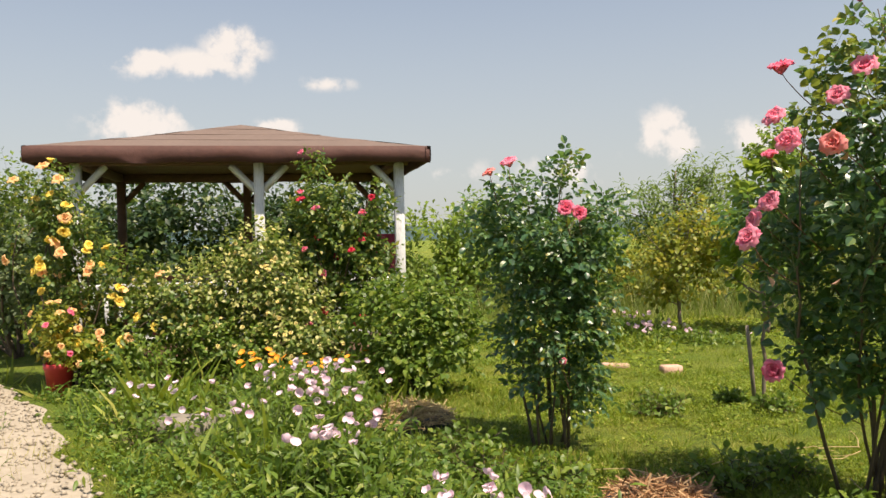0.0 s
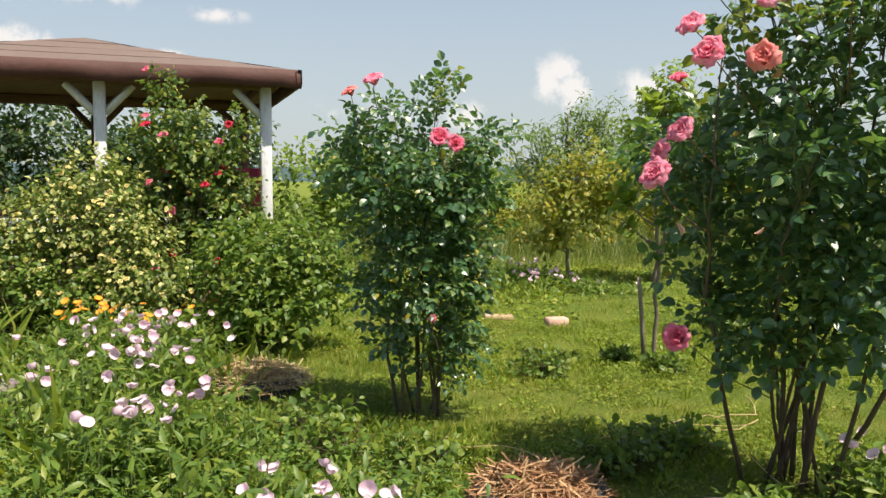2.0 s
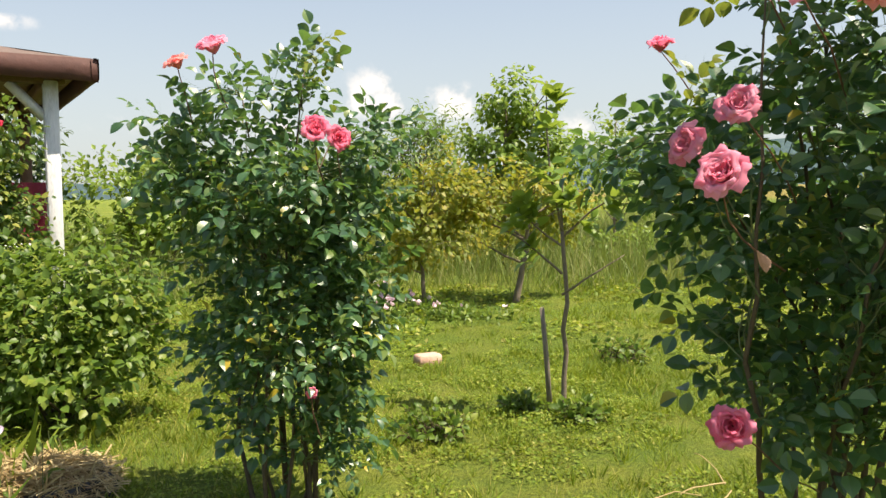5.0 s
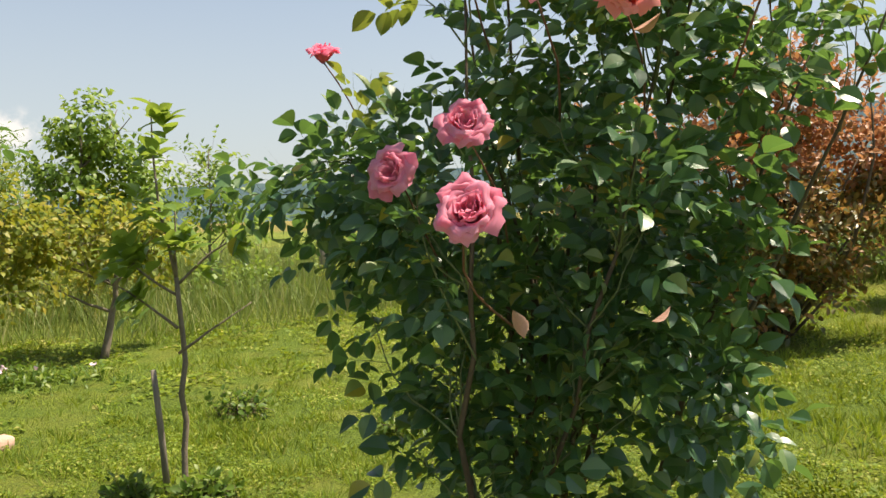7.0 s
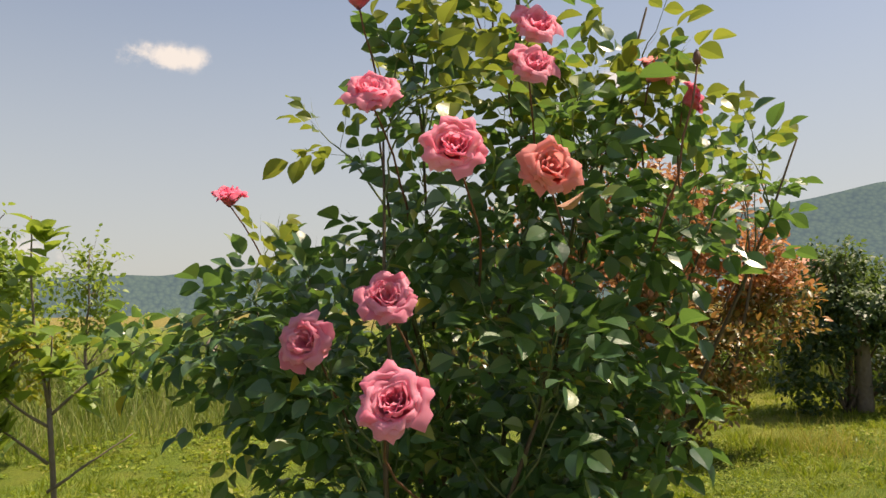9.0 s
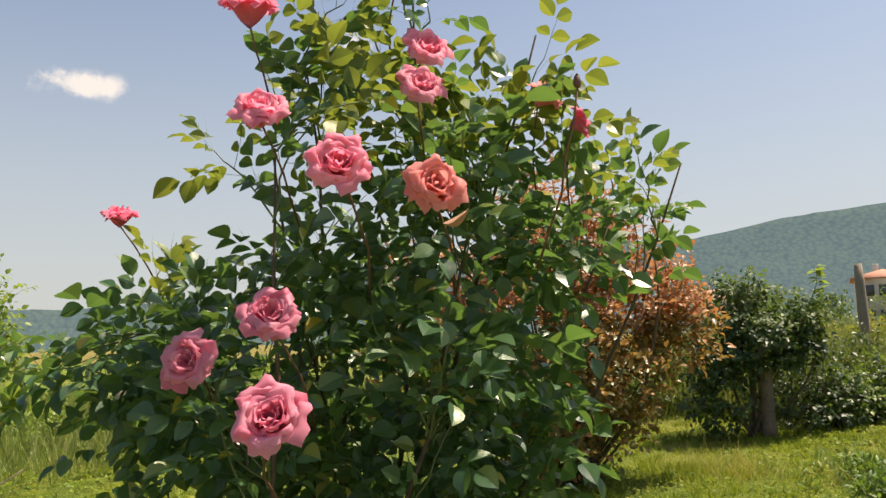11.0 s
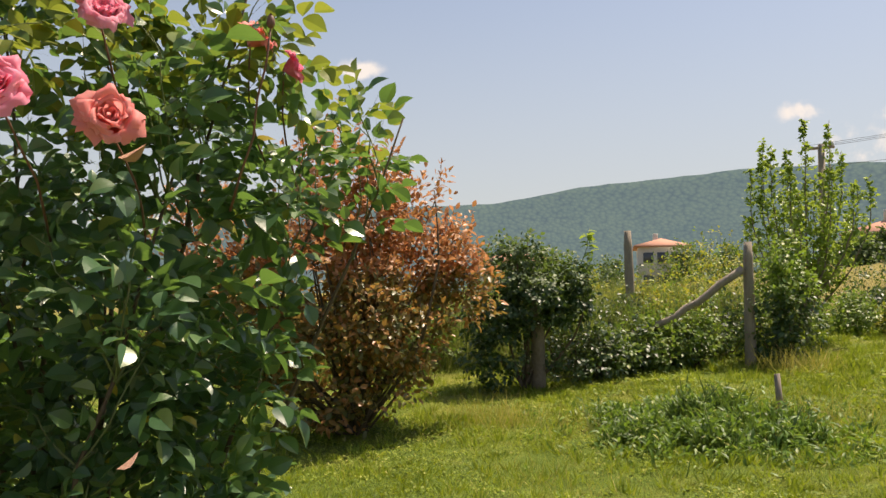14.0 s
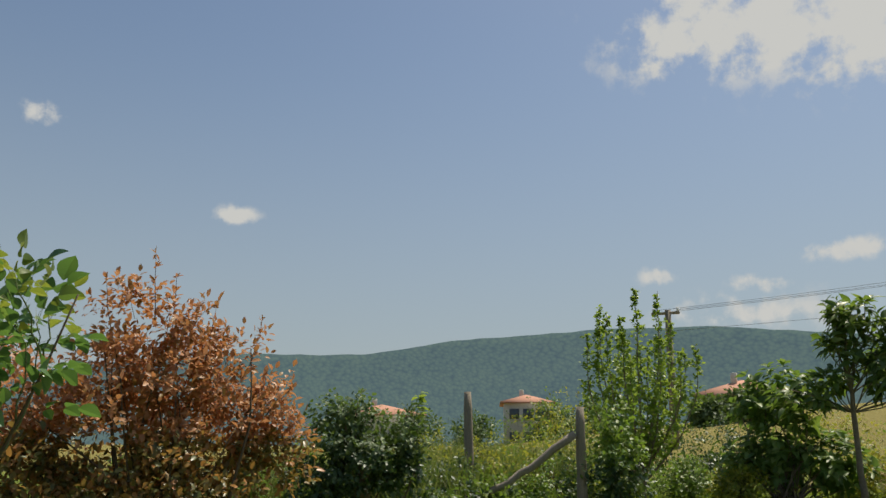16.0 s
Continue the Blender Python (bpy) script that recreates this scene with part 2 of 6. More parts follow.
M_GREEN_STEM = plain_mat("green_stem", [(0.2, (0.08, 0.12, 0.04)), (0.7, (0.14, 0.17, 0.06))], 60, 0.6, 0.3, depth=0.002)
M_RED_STEM = plain_mat("reddish_stem", [(0.2, (0.1, 0.04, 0.025)), (0.7, (0.17, 0.08, 0.05))], 60, 0.6, 0.3, depth=0.002)
M_BARK = plain_mat("bark", [(0.2, (0.1, 0.075, 0.05)), (0.75, (0.26, 0.21, 0.16))], 25, 0.9, 0.8)
M_POST = plain_mat("weathered_wood", [(0.2, (0.14, 0.11, 0.085)), (0.75, (0.32, 0.27, 0.21))], 18, 0.9, 0.7, stretch=(6, 6, 0.8))
M_PINK = petal_mat("pink_petal", (0.95, 0.21, 0.34), (1.0, 0.52, 0.65), 0.5)
M_SALMON = petal_mat("salmon_petal", (0.92, 0.25, 0.23), (0.97, 0.46, 0.43), 0.5)
M_DEEP = petal_mat("deep_pink_petal", (0.93, 0.13, 0.27), (0.99, 0.36, 0.5), 0.5)
M_RED = petal_mat("red_petal", (0.6, 0.02, 0.05), (0.72, 0.06, 0.12))
M_YELLOW = petal_mat("yellow_petal", (0.85, 0.55, 0.04), (0.92, 0.72, 0.16))
M_APRICOT = petal_mat("apricot_petal", (0.85, 0.38, 0.12), (0.92, 0.6, 0.3))
M_PALE = petal_mat("pale_pink_petal", (0.75, 0.5, 0.61), (0.92, 0.75, 0.82))
M_BUTTER = petal_mat("butter_petal", (0.86, 0.7, 0.26), (0.93, 0.85, 0.52))
M_ORANGE = petal_mat("orange_petal", (0.8, 0.28, 0.02), (0.9, 0.42, 0.04))
M_WHITEWOOD = plain_mat("white_painted_wood", [(0.25, (0.4, 0.4, 0.4)), (0.5, (0.66, 0.67, 0.68)), (0.8, (0.8, 0.8, 0.8))], 30, 0.7, 0.4, stretch=(3, 3, 0.6))
M_DARKWOOD = plain_mat("brown_stained_wood", [(0.25, (0.07, 0.035, 0.02)), (0.75, (0.17, 0.09, 0.055))], 24, 0.7, 0.4)
M_ROOF = plain_mat("brown_roof_felt", [(0.25, (0.115, 0.082, 0.068)), (0.75, (0.18, 0.13, 0.108))], 22, 0.95, 0.3)
M_FASCIA = plain_mat("red_brown_fascia", [(0.25, (0.055, 0.02, 0.016)), (0.75, (0.1, 0.038, 0.029))], 14, 0.75, 0.8, depth=0.008)
M_CEILBOARD = plain_mat("varnished_board", [(0.25, (0.1, 0.055, 0.03)), (0.75, (0.22, 0.125, 0.07))], 20, 0.5, 0.3, stretch=(1, 6, 1))
M_RUBBER = plain_mat("black_rubber", [(0.2, (0.012, 0.012, 0.013)), (0.8, (0.05, 0.05, 0.05))], 30, 0.7, 0.4)
M_STRAW = leaf_mat("dry_straw", [(0.0, (0.34, 0.22, 0.11)), (0.5, (0.54, 0.4, 0.2)), (1.0, (0.7, 0.56, 0.32))], 0.7, 0.25, (0.55, 0.45, 0.24))
M_STRAW_GREEN = leaf_mat("yellowing_grass", [(0.0, (0.26, 0.28, 0.05)), (0.5, (0.42, 0.38, 0.08)), (1.0, (0.58, 0.46, 0.16))], 0.65, 0.35, (0.5, 0.45, 0.08), 3.0)
M_RUST = leaf_mat("brown_mulch", [(0.0, (0.22, 0.1, 0.05)), (0.6, (0.42, 0.22, 0.11)), (1.0, (0.62, 0.42, 0.24))], 0.8, 0.1, (0.4, 0.25, 0.1))
M_SOIL = plain_mat("dark_soil", [(0.2, (0.05, 0.032, 0.02)), (0.8, (0.14, 0.09, 0.06))], 40, 0.95, 1.0)
M_BRICK = plain_mat("pale_brick", [(0.2, (0.42, 0.22, 0.15)), (0.8, (0.66, 0.46, 0.36))], 40, 0.9, 0.6)
M_CONCRETE = plain_mat("weathered_concrete", [(0.2, (0.13, 0.11, 0.09)), (0.8, (0.3, 0.27, 0.22))], 22, 0.9, 0.7)
M_GRAVEL = plain_mat("pale_stone", [(0.2, (0.22, 0.185, 0.14)), (0.8, (0.44, 0.385, 0.3))], 14, 0.9, 0.6)
M_REDPOT = plain_mat("red_plastic", [(0.2, (0.42, 0.025, 0.03)), (0.8, (0.55, 0.05, 0.05))], 8, 0.45, 0.1)
M_TUB = plain_mat("grey_rubber_tub", [(0.2, (0.03, 0.03, 0.03)), (0.8, (0.08, 0.08, 0.078))], 30, 0.6, 0.2)
M_WALL = plain_mat("rendered_wall", [(0.2, (0.5, 0.47, 0.42)), (0.8, (0.68, 0.64, 0.58))], 2.0, 0.9, 0.2)
M_TILE = plain_mat("orange_roof_tile", [(0.2, (0.42, 0.19, 0.12)), (0.8, (0.56, 0.29, 0.2))], 3.0, 0.85, 0.4)
M_GLASS = plain_mat("dark_window_pane", [(0.2, (0.05, 0.06, 0.07)), (0.8, (0.1, 0.11, 0.12))], 1.0, 0.1, 0.0)
M_WIRE = plain_mat("power_cable", [(0.2, (0.03, 0.03, 0.03)), (0.8, (0.06, 0.06, 0.06))], 4.0, 0.6, 0.0)
M_CLOTH = plain_mat("red_cloth", [(0.2, (0.3, 0.03, 0.06)), (0.8, (0.42, 0.06, 0.1))], 60, 0.9, 0.4)


def ground_mat():
    m, nodes, links, b = material("meadow")
    fine = noise_tex(nodes, links, 38, 5, 0.7)
    mid = noise_tex(nodes, links, 1.6, 5, 0.6)
    big = noise_tex(nodes, links, 0.22, 4)
    a = ramp(nodes, links, fine, [(0.25, (0.06, 0.1, 0.02)), (0.6, (0.14, 0.2, 0.026)), (0.85, (0.24, 0.28, 0.05))])
    c = ramp(nodes, links, fine, [(0.25, (0.11, 0.12, 0.03)), (0.6, (0.26, 0.27, 0.045)), (0.85, (0.4, 0.37, 0.1))])
    f = ramp(nodes, links, mix(nodes, links, 0.5, mid, big), [(0.46, (0, 0, 0)), (0.62, (1, 1, 1))])
    place = nodes.new("ShaderNodeSeparateXYZ")
    links.new(nodes.new("ShaderNodeTexCoord").outputs["Object"], place.inputs[0])
    beyond = nodes.new("ShaderNodeMapRange")
    beyond.inputs["From Min"].default_value, beyond.inputs["From Max"].default_value = 21.0, 27.0
    links.new(place.outputs["X"], beyond.inputs["Value"])
    dry = ramp(nodes, links, fine, [(0.25, (0.13, 0.12, 0.035)), (0.6, (0.23, 0.19, 0.055)), (0.85, (0.33, 0.27, 0.09))])
    links.new(mix(nodes, links, beyond.outputs[0], mix(nodes, links, f, a, c), dry), b.inputs["Base Color"])
    b.inputs["Roughness"].default_value = 0.95
    b.inputs["Specular IOR Level"].default_value = 0.16
    bump(nodes, links, fine, b, 1.0, 0.05)
    return m


def forest_mat():
    """Wooded hillside a kilometre off: treetop shade and sunlit patches in its colour, air haze as a blue glow."""
    m, nodes, links, b = material("wooded_hillside")
    c = nodes.new("ShaderNodeTexCoord")
    v = nodes.new("ShaderNodeTexVoronoi")
    v.inputs["Scale"].default_value = 185.0
    bearing = nodes.new("ShaderNodeVectorMath")
    bearing.operation = "NORMALIZE"
    links.new(c.outputs["Object"], bearing.inputs[0])
    squash = nodes.new("ShaderNodeMapping")
    squash.inputs["Scale"].default_value = (1.0, 1.0, 1.7)
    links.new(bearing.outputs[0], squash.inputs[0])
    links.new(squash.outputs[0], v.inputs["Vector"])
    n = noise_tex(nodes, links, 28.0, 8, 0.7)
    links.new(squash.outputs[0], n.node.inputs["Vector"])
    # shade between treetops and sunlit patches are painted into the base colour
    shaded_crowns = ramp(nodes, links, v.outputs["Distance"], [(0.0, (0.05, 0.075, 0.038)), (0.5, (0.028, 0.047, 0.027)), (0.9, (0.008, 0.016, 0.011))])
    col = mix(nodes, links, n, mix(nodes, links, 0.3, shaded_crowns, (0.02, 0.035, 0.024)), mix(nodes, links, 0.4, shaded_crowns, (0.085, 0.11, 0.05)))
    links.new(col, b.inputs["Base Color"])
    b.inputs["Roughness"].default_value = 1.0
    b.inputs["Specular IOR Level"].default_value = 0.0
    # blue emission stands in for the haze of the air in between
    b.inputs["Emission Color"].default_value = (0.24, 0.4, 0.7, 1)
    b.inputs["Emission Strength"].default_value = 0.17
    bump(nodes, links, v.outputs["Distance"], b, 0.35, -2.0)
    return m


M_GROUND, M_FOREST = ground_mat(), forest_mat()

# ---------------------------------------------------------------- building helpers
rng = np.random.default_rng(7)


def unit(a):
    a = np.asarray(a, float)
    return a / np.maximum(np.linalg.norm(a, axis=-1, keepdims=True), 1e-9)


def ground_z(x, y):
    """The garden is level round the roses and rises towards the fence and the far field."""
    x, y = np.asarray(x, float), np.asarray(y, float)
    a = 0.065 * 0.9 * np.log1p(np.exp(np.clip((x - 2.9) / 0.9, -30, 30)))
    a = np.where((x - 2.9) / 0.9 > 30, 0.065 * (x - 2.9), a)
    a = np.minimum(a, 0.0)+a*0 + np.where(x > 16, 0.8515, np.minimum(a, 0.8515))
    share = np.clip(y / np.maximum(x, 1), -0.1, 0.34)
    a = a + np.clip(x - 16, 0, 90) * (0.07 - 0.13 * share)
    b = 0.035 * np.clip(y - 9, 0, 12) * np.clip(1 - np.maximum(x - 4, 0) / 8, 0, 1)
    lumps = 0.02 * np.sin(1.7 * x + 0.6 * y) * np.sin(1.3 * y - 0.4 * x)
    return a + b + lumps


class Build:
    """Collects vertices and triangles of one mesh."""

    def __init__(self):
        self.v, self.f, self.n = [], [], 0

    def add(self, v, f):
        v, f = np.asarray(v, float).reshape(-1, 3), np.asarray(f, int).reshape(-1, 3)
        self.v.append(v)
        self.f.append(f + self.n)
        self.n += len(v)
        return self

    def tube(self, points, radii, sides=6, cap=True):
        p, r = np.asarray(points, float), np.asarray(radii, float) * np.ones(len(points))
        d = unit(np.gradient(p, axis=0))
        ref = np.array([0.31, 0.95, 0.05]) if abs(d[0, 2]) > 0.7 else np.array([0.05, 0.1, 1.0])
        s = unit(np.cross(d, ref))
        u = np.cross(s, d)
        ang = np.linspace(0, 2 * math.pi, sides, endpoint=False)
        ring = p[:, None] + r[:, None, None] * (np.cos(ang)[None, :, None] * s[:, None] + np.sin(ang)[None, :, None] * u[:, None])
        f, n = [], len(p)
        for i in range(n - 1):
            for j in range(sides):
                a, b = i * sides + j, i * sides + (j + 1) % sides
                f += [(a, b, b + sides), (a, b + sides, a + sides)]
        v = ring.reshape(-1, 3)
        if cap:
            v = np.vstack([v, p[0], p[-1]])
            for j in range(sides):
                f += [(n * sides, (j + 1) % sides, j), (n * sides + 1, (n - 1) * sides + j, (n - 1) * sides + (j + 1) % sides)]
        return self.add(v, f)

    def box(self, cx, cy, cz, sx, sy, sz, bevel=0.008, turn=0.0):
        """A box with chamfered upright and level edges."""
        b = min(bevel, sx / 3, sy / 3, sz / 3)
        x, y = sx / 2, sy / 2
        out = [(-x + b, -y), (x - b, -y), (x, -y + b), (x, y - b), (x - b, y), (-x + b, y), (-x, y - b), (-x, -y + b)]
        rows = []
        for z, k in ((-sz / 2, 1), (-sz / 2 + b, 0), (sz / 2 - b, 0), (sz / 2, 1)):
            rows += [(px * (1 - k * b / x), py * (1 - k * b / y), z) for px, py in out]
        v, f = np.array(rows), []
        for i in range(3):
            for j in range(8):
                a, c = i * 8 + j, i * 8 + (j + 1) % 8
                f += [(a, c, c + 8), (a, c + 8, a + 8)]
        for j in range(1, 7):
            f += [(0, j + 1, j), (24, 24 + j, 24 + j + 1)]
        co, si = math.cos(turn), math.sin(turn)
        v = np.c_[v[:, 0] * co - v[:, 1] * si + cx, v[:, 0] * si + v[:, 1] * co + cy, v[:, 2] + cz]
        return self.add(v, f)

    def lathe(self, profile, sides=24, wobble=0.0):
        pr = np.asarray(profile, float)
        ang = np.linspace(0, 2 * math.pi, sides, endpoint=False)
        w = 1 + wobble * np.sin(3 * ang + 1) + wobble * 0.6 * np.sin(5 * ang)
        v = np.stack([pr[:, None, 0] * np.cos(ang) * w, pr[:, None, 0] * np.sin(ang) * w, pr[:, None, 1] * np.ones(sides)], -1).reshape(-1, 3)
        f = []
        for i in range(len(pr) - 1):
            for j in range(sides):
                a, b = i * sides + j, i * sides + (j + 1) % sides
                f += [(a, b, b + sides), (a, b + sides, a + sides)]
        return self.add(v, f)

    def scatter(self, template, p, axis, normal, size):
        tv, tf = template
        p, n = np.asarray(p, float), len(p)
        if n == 0:
            return self
        a = unit(axis)
        nn = unit(np.asarray(normal) - (np.asarray(normal) * a).sum(1, keepdims=True) * a)
        s = np.cross(a, nn)
        size = np.asarray(size, float) * np.ones(n)
        v = p[:, None] + size[:, None, None] * (tv[None, :, 0:1] * s[:, None] + tv[None, :, 1:2] * a[:, None] + tv[None, :, 2:3] * nn[:, None])
        f = tf[None] + (np.arange(n) * len(tv))[:, None, None]
        return self.add(v.reshape(-1, 3), f.reshape(-1, 3))

    def weld(self):
        """Joins vertices that lie in one place."""
        v, f = np.vstack(self.v), np.vstack(self.f)
        keep, back = np.unique(np.round(v, 4), axis=0, return_inverse=True)
        f = back.reshape(-1)[f]
        f = f[(f[:, 0] != f[:, 1]) & (f[:, 1] != f[:, 2]) & (f[:, 0] != f[:, 2])]
        self.v, self.f, self.n = [keep], [f], len(keep)
        return self

    def mesh(self, name, mat, smooth=True):
        v, f = np.vstack(self.v), np.vstack(self.f)
        me = bpy.data.meshes.new(name)
        me.vertices.add(len(v))
        me.vertices.foreach_set("co", v.astype(np.float32).ravel())
        me.loops.add(len(f) * 3)
        me.loops.foreach_set("vertex_index", f.astype(np.int32).ravel())
        me.polygons.add(len(f))
        me.polygons.foreach_set("loop_start", np.arange(0, len(f) * 3, 3, dtype=np.int32))
        if smooth:
            me.polygons.foreach_set("use_smooth", np.ones(len(f), dtype=bool))
        me.update(calc_edges=True)
        me.validate()
        me.materials.append(mat)
        return me


def thing(name, x, y, label, category, group="", z=None):
    e = new(name)
    e.empty_display_size = 0.1
    e.location = (x, y, float(ground_z(x, y)) if z is None else z)
    return tagged(e, label, category, group)


def part(name, build, mat, parent, label="", smooth=True, kind=""):
    """Links a mesh, given in the parent's own coordinates, as one part."""
    me = build.mesh(name, mat, smooth) if isinstance(build, Build) else build
    ob = new(name, me)
    ob.parent = parent
    return tagged(ob, label, kind=kind)


def leaf_template(widths, fold=0.25, droop=0.25):
    """A leaf one long, folded on its midrib and bent down at the tip."""
    n = len(widths)
    t = np.linspace(0, 1, n)
    z = -droop * t ** 2
    v = [(0, a, b) for a, b in zip(t, z)]
    for side in (-1, 1):
        v += [(side * w, a, b + fold * w) for w, a, b in zip(widths[1:-1], t[1:-1], z[1:-1])]
    m, f = n - 2, []
    for k, side in enumerate((-1, 1)):
        o = n + k * m
        tri = [(0, 1, o), (n - 2, n - 1, o + m - 1)]
        for i in range(m - 1):
            tri += [(i + 1, i + 2, o + i + 1), (i + 1, o + i + 1, o + i)]
        f += tri if side < 0 else [(a, c, b) for a, b, c in tri]
    return np.array(v, float), np.array(f, int)


LEAF_MID = leaf_template([0, 0.34, 0.28, 0], 0.3, 0.25)
LEAF_PHOT = leaf_template([0, 0.25, 0.25, 0], 0.35, 0.2)
LEAF_LONG = leaf_template([0, 0.15, 0.12, 0], 0.3, 0.35)
LEAF_SMALL = leaf_template([0, 0.32, 0], 0.3, 0.15)
ROSE_LEAF_RIB, ROSE_LEAF = 7, leaf_template([0, 0.21, 0.32, 0.37, 0.34, 0.21, 0], 0.38, 0.3)
THIN = (np.array([(-0.007, 0, 0), (0.007, 0, 0), (0.006, 0.55, 0.05), (-0.006, 0.55, 0.05), (0, 1, 0.22)], float), np.array([(0, 1, 2), (0, 2, 3), (3, 2, 4)]))
BLADE = (np.array([(-0.03, 0, 0), (0.03, 0, 0), (0.02, 0.55, 0.06), (-0.02, 0.55, 0.06), (0, 1, 0.28)], float), np.array([(0, 1, 2), (0, 2, 3), (3, 2, 4)]))
TURF = (BLADE[0] * (1.7, 1, 1), BLADE[1])
STRAW = (np.array([(-0.02, -0.5, 0), (0.02, -0.5, 0), (0.02, 0, 0.05), (-0.02, 0, 0.05), (0.02, 0.5, 0), (-0.02, 0.5, 0)], float), np.array([(0, 1, 2), (0, 2, 3), (3, 2, 4), (3, 4, 5)]))


def lobe_points(lobes, n, shell=0.5, gaps=0.0, scale=3.0):
    """Points in a set of ellipsoids (x, y, z, rx, ry, rz), denser towards the outside, with gaps by noise. Also the outward way."""
    lb = np.array(lobes, float)
    vol = lb[:, 3] * lb[:, 4] * lb[:, 5]
    k = rng.choice(len(lb), n, p=vol / vol.sum())
    d = unit(rng.normal(size=(n, 3)))
    r = rng.random(n) ** shell
    p = lb[k, :3] + d * r[:, None] * lb[k, 3:]
    if gaps > 0:
        val = np.array([noise.noise(Vector(q) * scale) for q in p])
        keep = val > np.quantile(val, gaps)
        p, d = p[keep], d[keep]
    return p, d


def twigs(build, lobes, n, count, size, template, shell=0.5, gaps=0.25, spread=0.8, droop=0.25, up=0.7, twig=None, scale=3.0, jitter=0.3, extra=None, share=0.0):
    """Fills lobes with leafy twigs: leaves alternate along each short twig. Bare twigs go to the build given as twig, and
    a share of the outermost twigs to extra."""
    p, d = lobe_points(lobes, n, shell, gaps, scale)
    m = len(p)
    way = unit(d + np.c_[np.zeros((m, 2)), np.full(m, 0.25)] + rng.normal(scale=0.45, size=(m, 3)))
    side = unit(np.cross(way, rng.normal(size=(m, 3))))
    high = p[:, 2] > np.quantile(p[:, 2], 1 - share) if share else np.zeros(m, bool)
    for i in range(count):
        s = -1 if i % 2 else 1
        pos = p + way * (i * size * spread * 0.5) + side * s * size * 0.12
        ax = side * s * 0.9 + way * 0.5 + np.array([0, 0, -droop]) + rng.normal(scale=jitter, size=(m, 3))
        if i == count - 1:
            ax = way + np.array([0, 0, -droop]) + rng.normal(scale=jitter, size=(m, 3))
        nor = np.array([0, 0, up]) + d * 0.55 + rng.normal(scale=jitter, size=(m, 3))
        sz = size * rng.uniform(0.65, 1.25, m)
        build.scatter(template, pos[~high], ax[~high], nor[~high], sz[~high])
        if extra is not None:
            extra.scatter(template, pos[high], ax[high], nor[high], sz[high])
    if twig is not None:
        sel = rng.choice(m, min(m, 130), replace=False)
        for q in sel:
            a = p[q] - way[q] * size * 1.6 - np.array([0, 0, size * 0.6])
            twig.tube([a, p[q], p[q] + way[q] * size * spread * 0.5 * count], [0.0028, 0.0022, 0.0012], 3, cap=False)
    return p, d


def stem(build, a, b, r0, r1, bend=0.1, steps=7, sides=6):
    a, b = np.array(a, float), np.array(b, float)
    t = np.linspace(0, 1, steps)[:, None]
    ln = np.linalg.norm(b - a)
    off = rng.normal(scale=bend * ln, size=3) * np.array([1, 1, 0.3])
    p = a + (b - a) * t + np.sin(t * math.pi) * off + rng.normal(scale=0.006 * ln, size=(steps, 3)) * np.sin(t * math.pi)
    build.tube(p, np.linspace(r0, r1, steps), sides)
    return p


def bloom_mesh(name, mat, petals=26, radius=0.5, open_out=1.0, seed=1, joined=False):
    """A full rose, one across: cupped petals in a spiral round a closed heart, the outer ones rolled back at the rim."""
    g = np.random.default_rng(seed)
    b = Build()
    nu, nv = 9, 8
    for i in range(petals):
        t = i / (petals - 1)
        turn = i * 2.39996 + g.normal(scale=0.2)
        bulge = radius * (0.1 + 0.66 * t ** 0.85) * g.uniform(0.92, 1.08)
        half = radians(78 - 34 * t) * g.uniform(0.85, 1.15)
        tall = radius * (1.12 - 0.16 * t) * g.uniform(0.8, 1.12)
        flare = radius * (0.04 + 0.34 * t ** 1.5) * open_out * g.uniform(0.6, 1.3)
        u, v = np.meshgrid(np.linspace(-1, 1, nu), np.linspace(0, 1, nv))
        rim = np.clip((v - 0.55) / 0.45, 0, 1)
        r = bulge * np.sin(np.clip(v * 1.45, 0, 1) * math.pi / 2) ** 0.75 + flare * rim ** 1.6
        r = r * (1 + 0.1 * u * (1 - t)) - 0.06 * radius * rim * u ** 2
        r = r + radius * (0.075 * np.sin(u * 3.5 + g.uniform(0, 6)) + 0.045 * np.sin(u * 8 + g.uniform(0, 6))) * v ** 2 * (0.4 + t)
        up = tall * np.sin(v * math.pi / 2 * (1.0 + 0.42 * t * open_out)) * (1 - 0.2 * np.abs(u) ** 2.6 * v)
        up = up + radius * (0.08 * np.sin(u * 4.5 + g.uniform(0, 6)) + 0.06 * (1 - np.abs(u))) * v ** 3
        phi = turn + u * half * (0.72 + 0.28 * np.sin(v * math.pi))
        r[0] = 0
        up[0] = 0
        vv = np.stack([r * np.cos(phi), r * np.sin(phi), up - 0.62 * radius], -1).reshape(-1, 3)
        f = []
        for a in range(nv - 1):
            for c in range(nu - 1):
                k = a * nu + c
                f += [(k, k + 1, k + nu + 1), (k, k + nu + 1, k + nu)]
        b.add(vv, f)
    return (b.weld() if joined else b).mesh(name, mat)


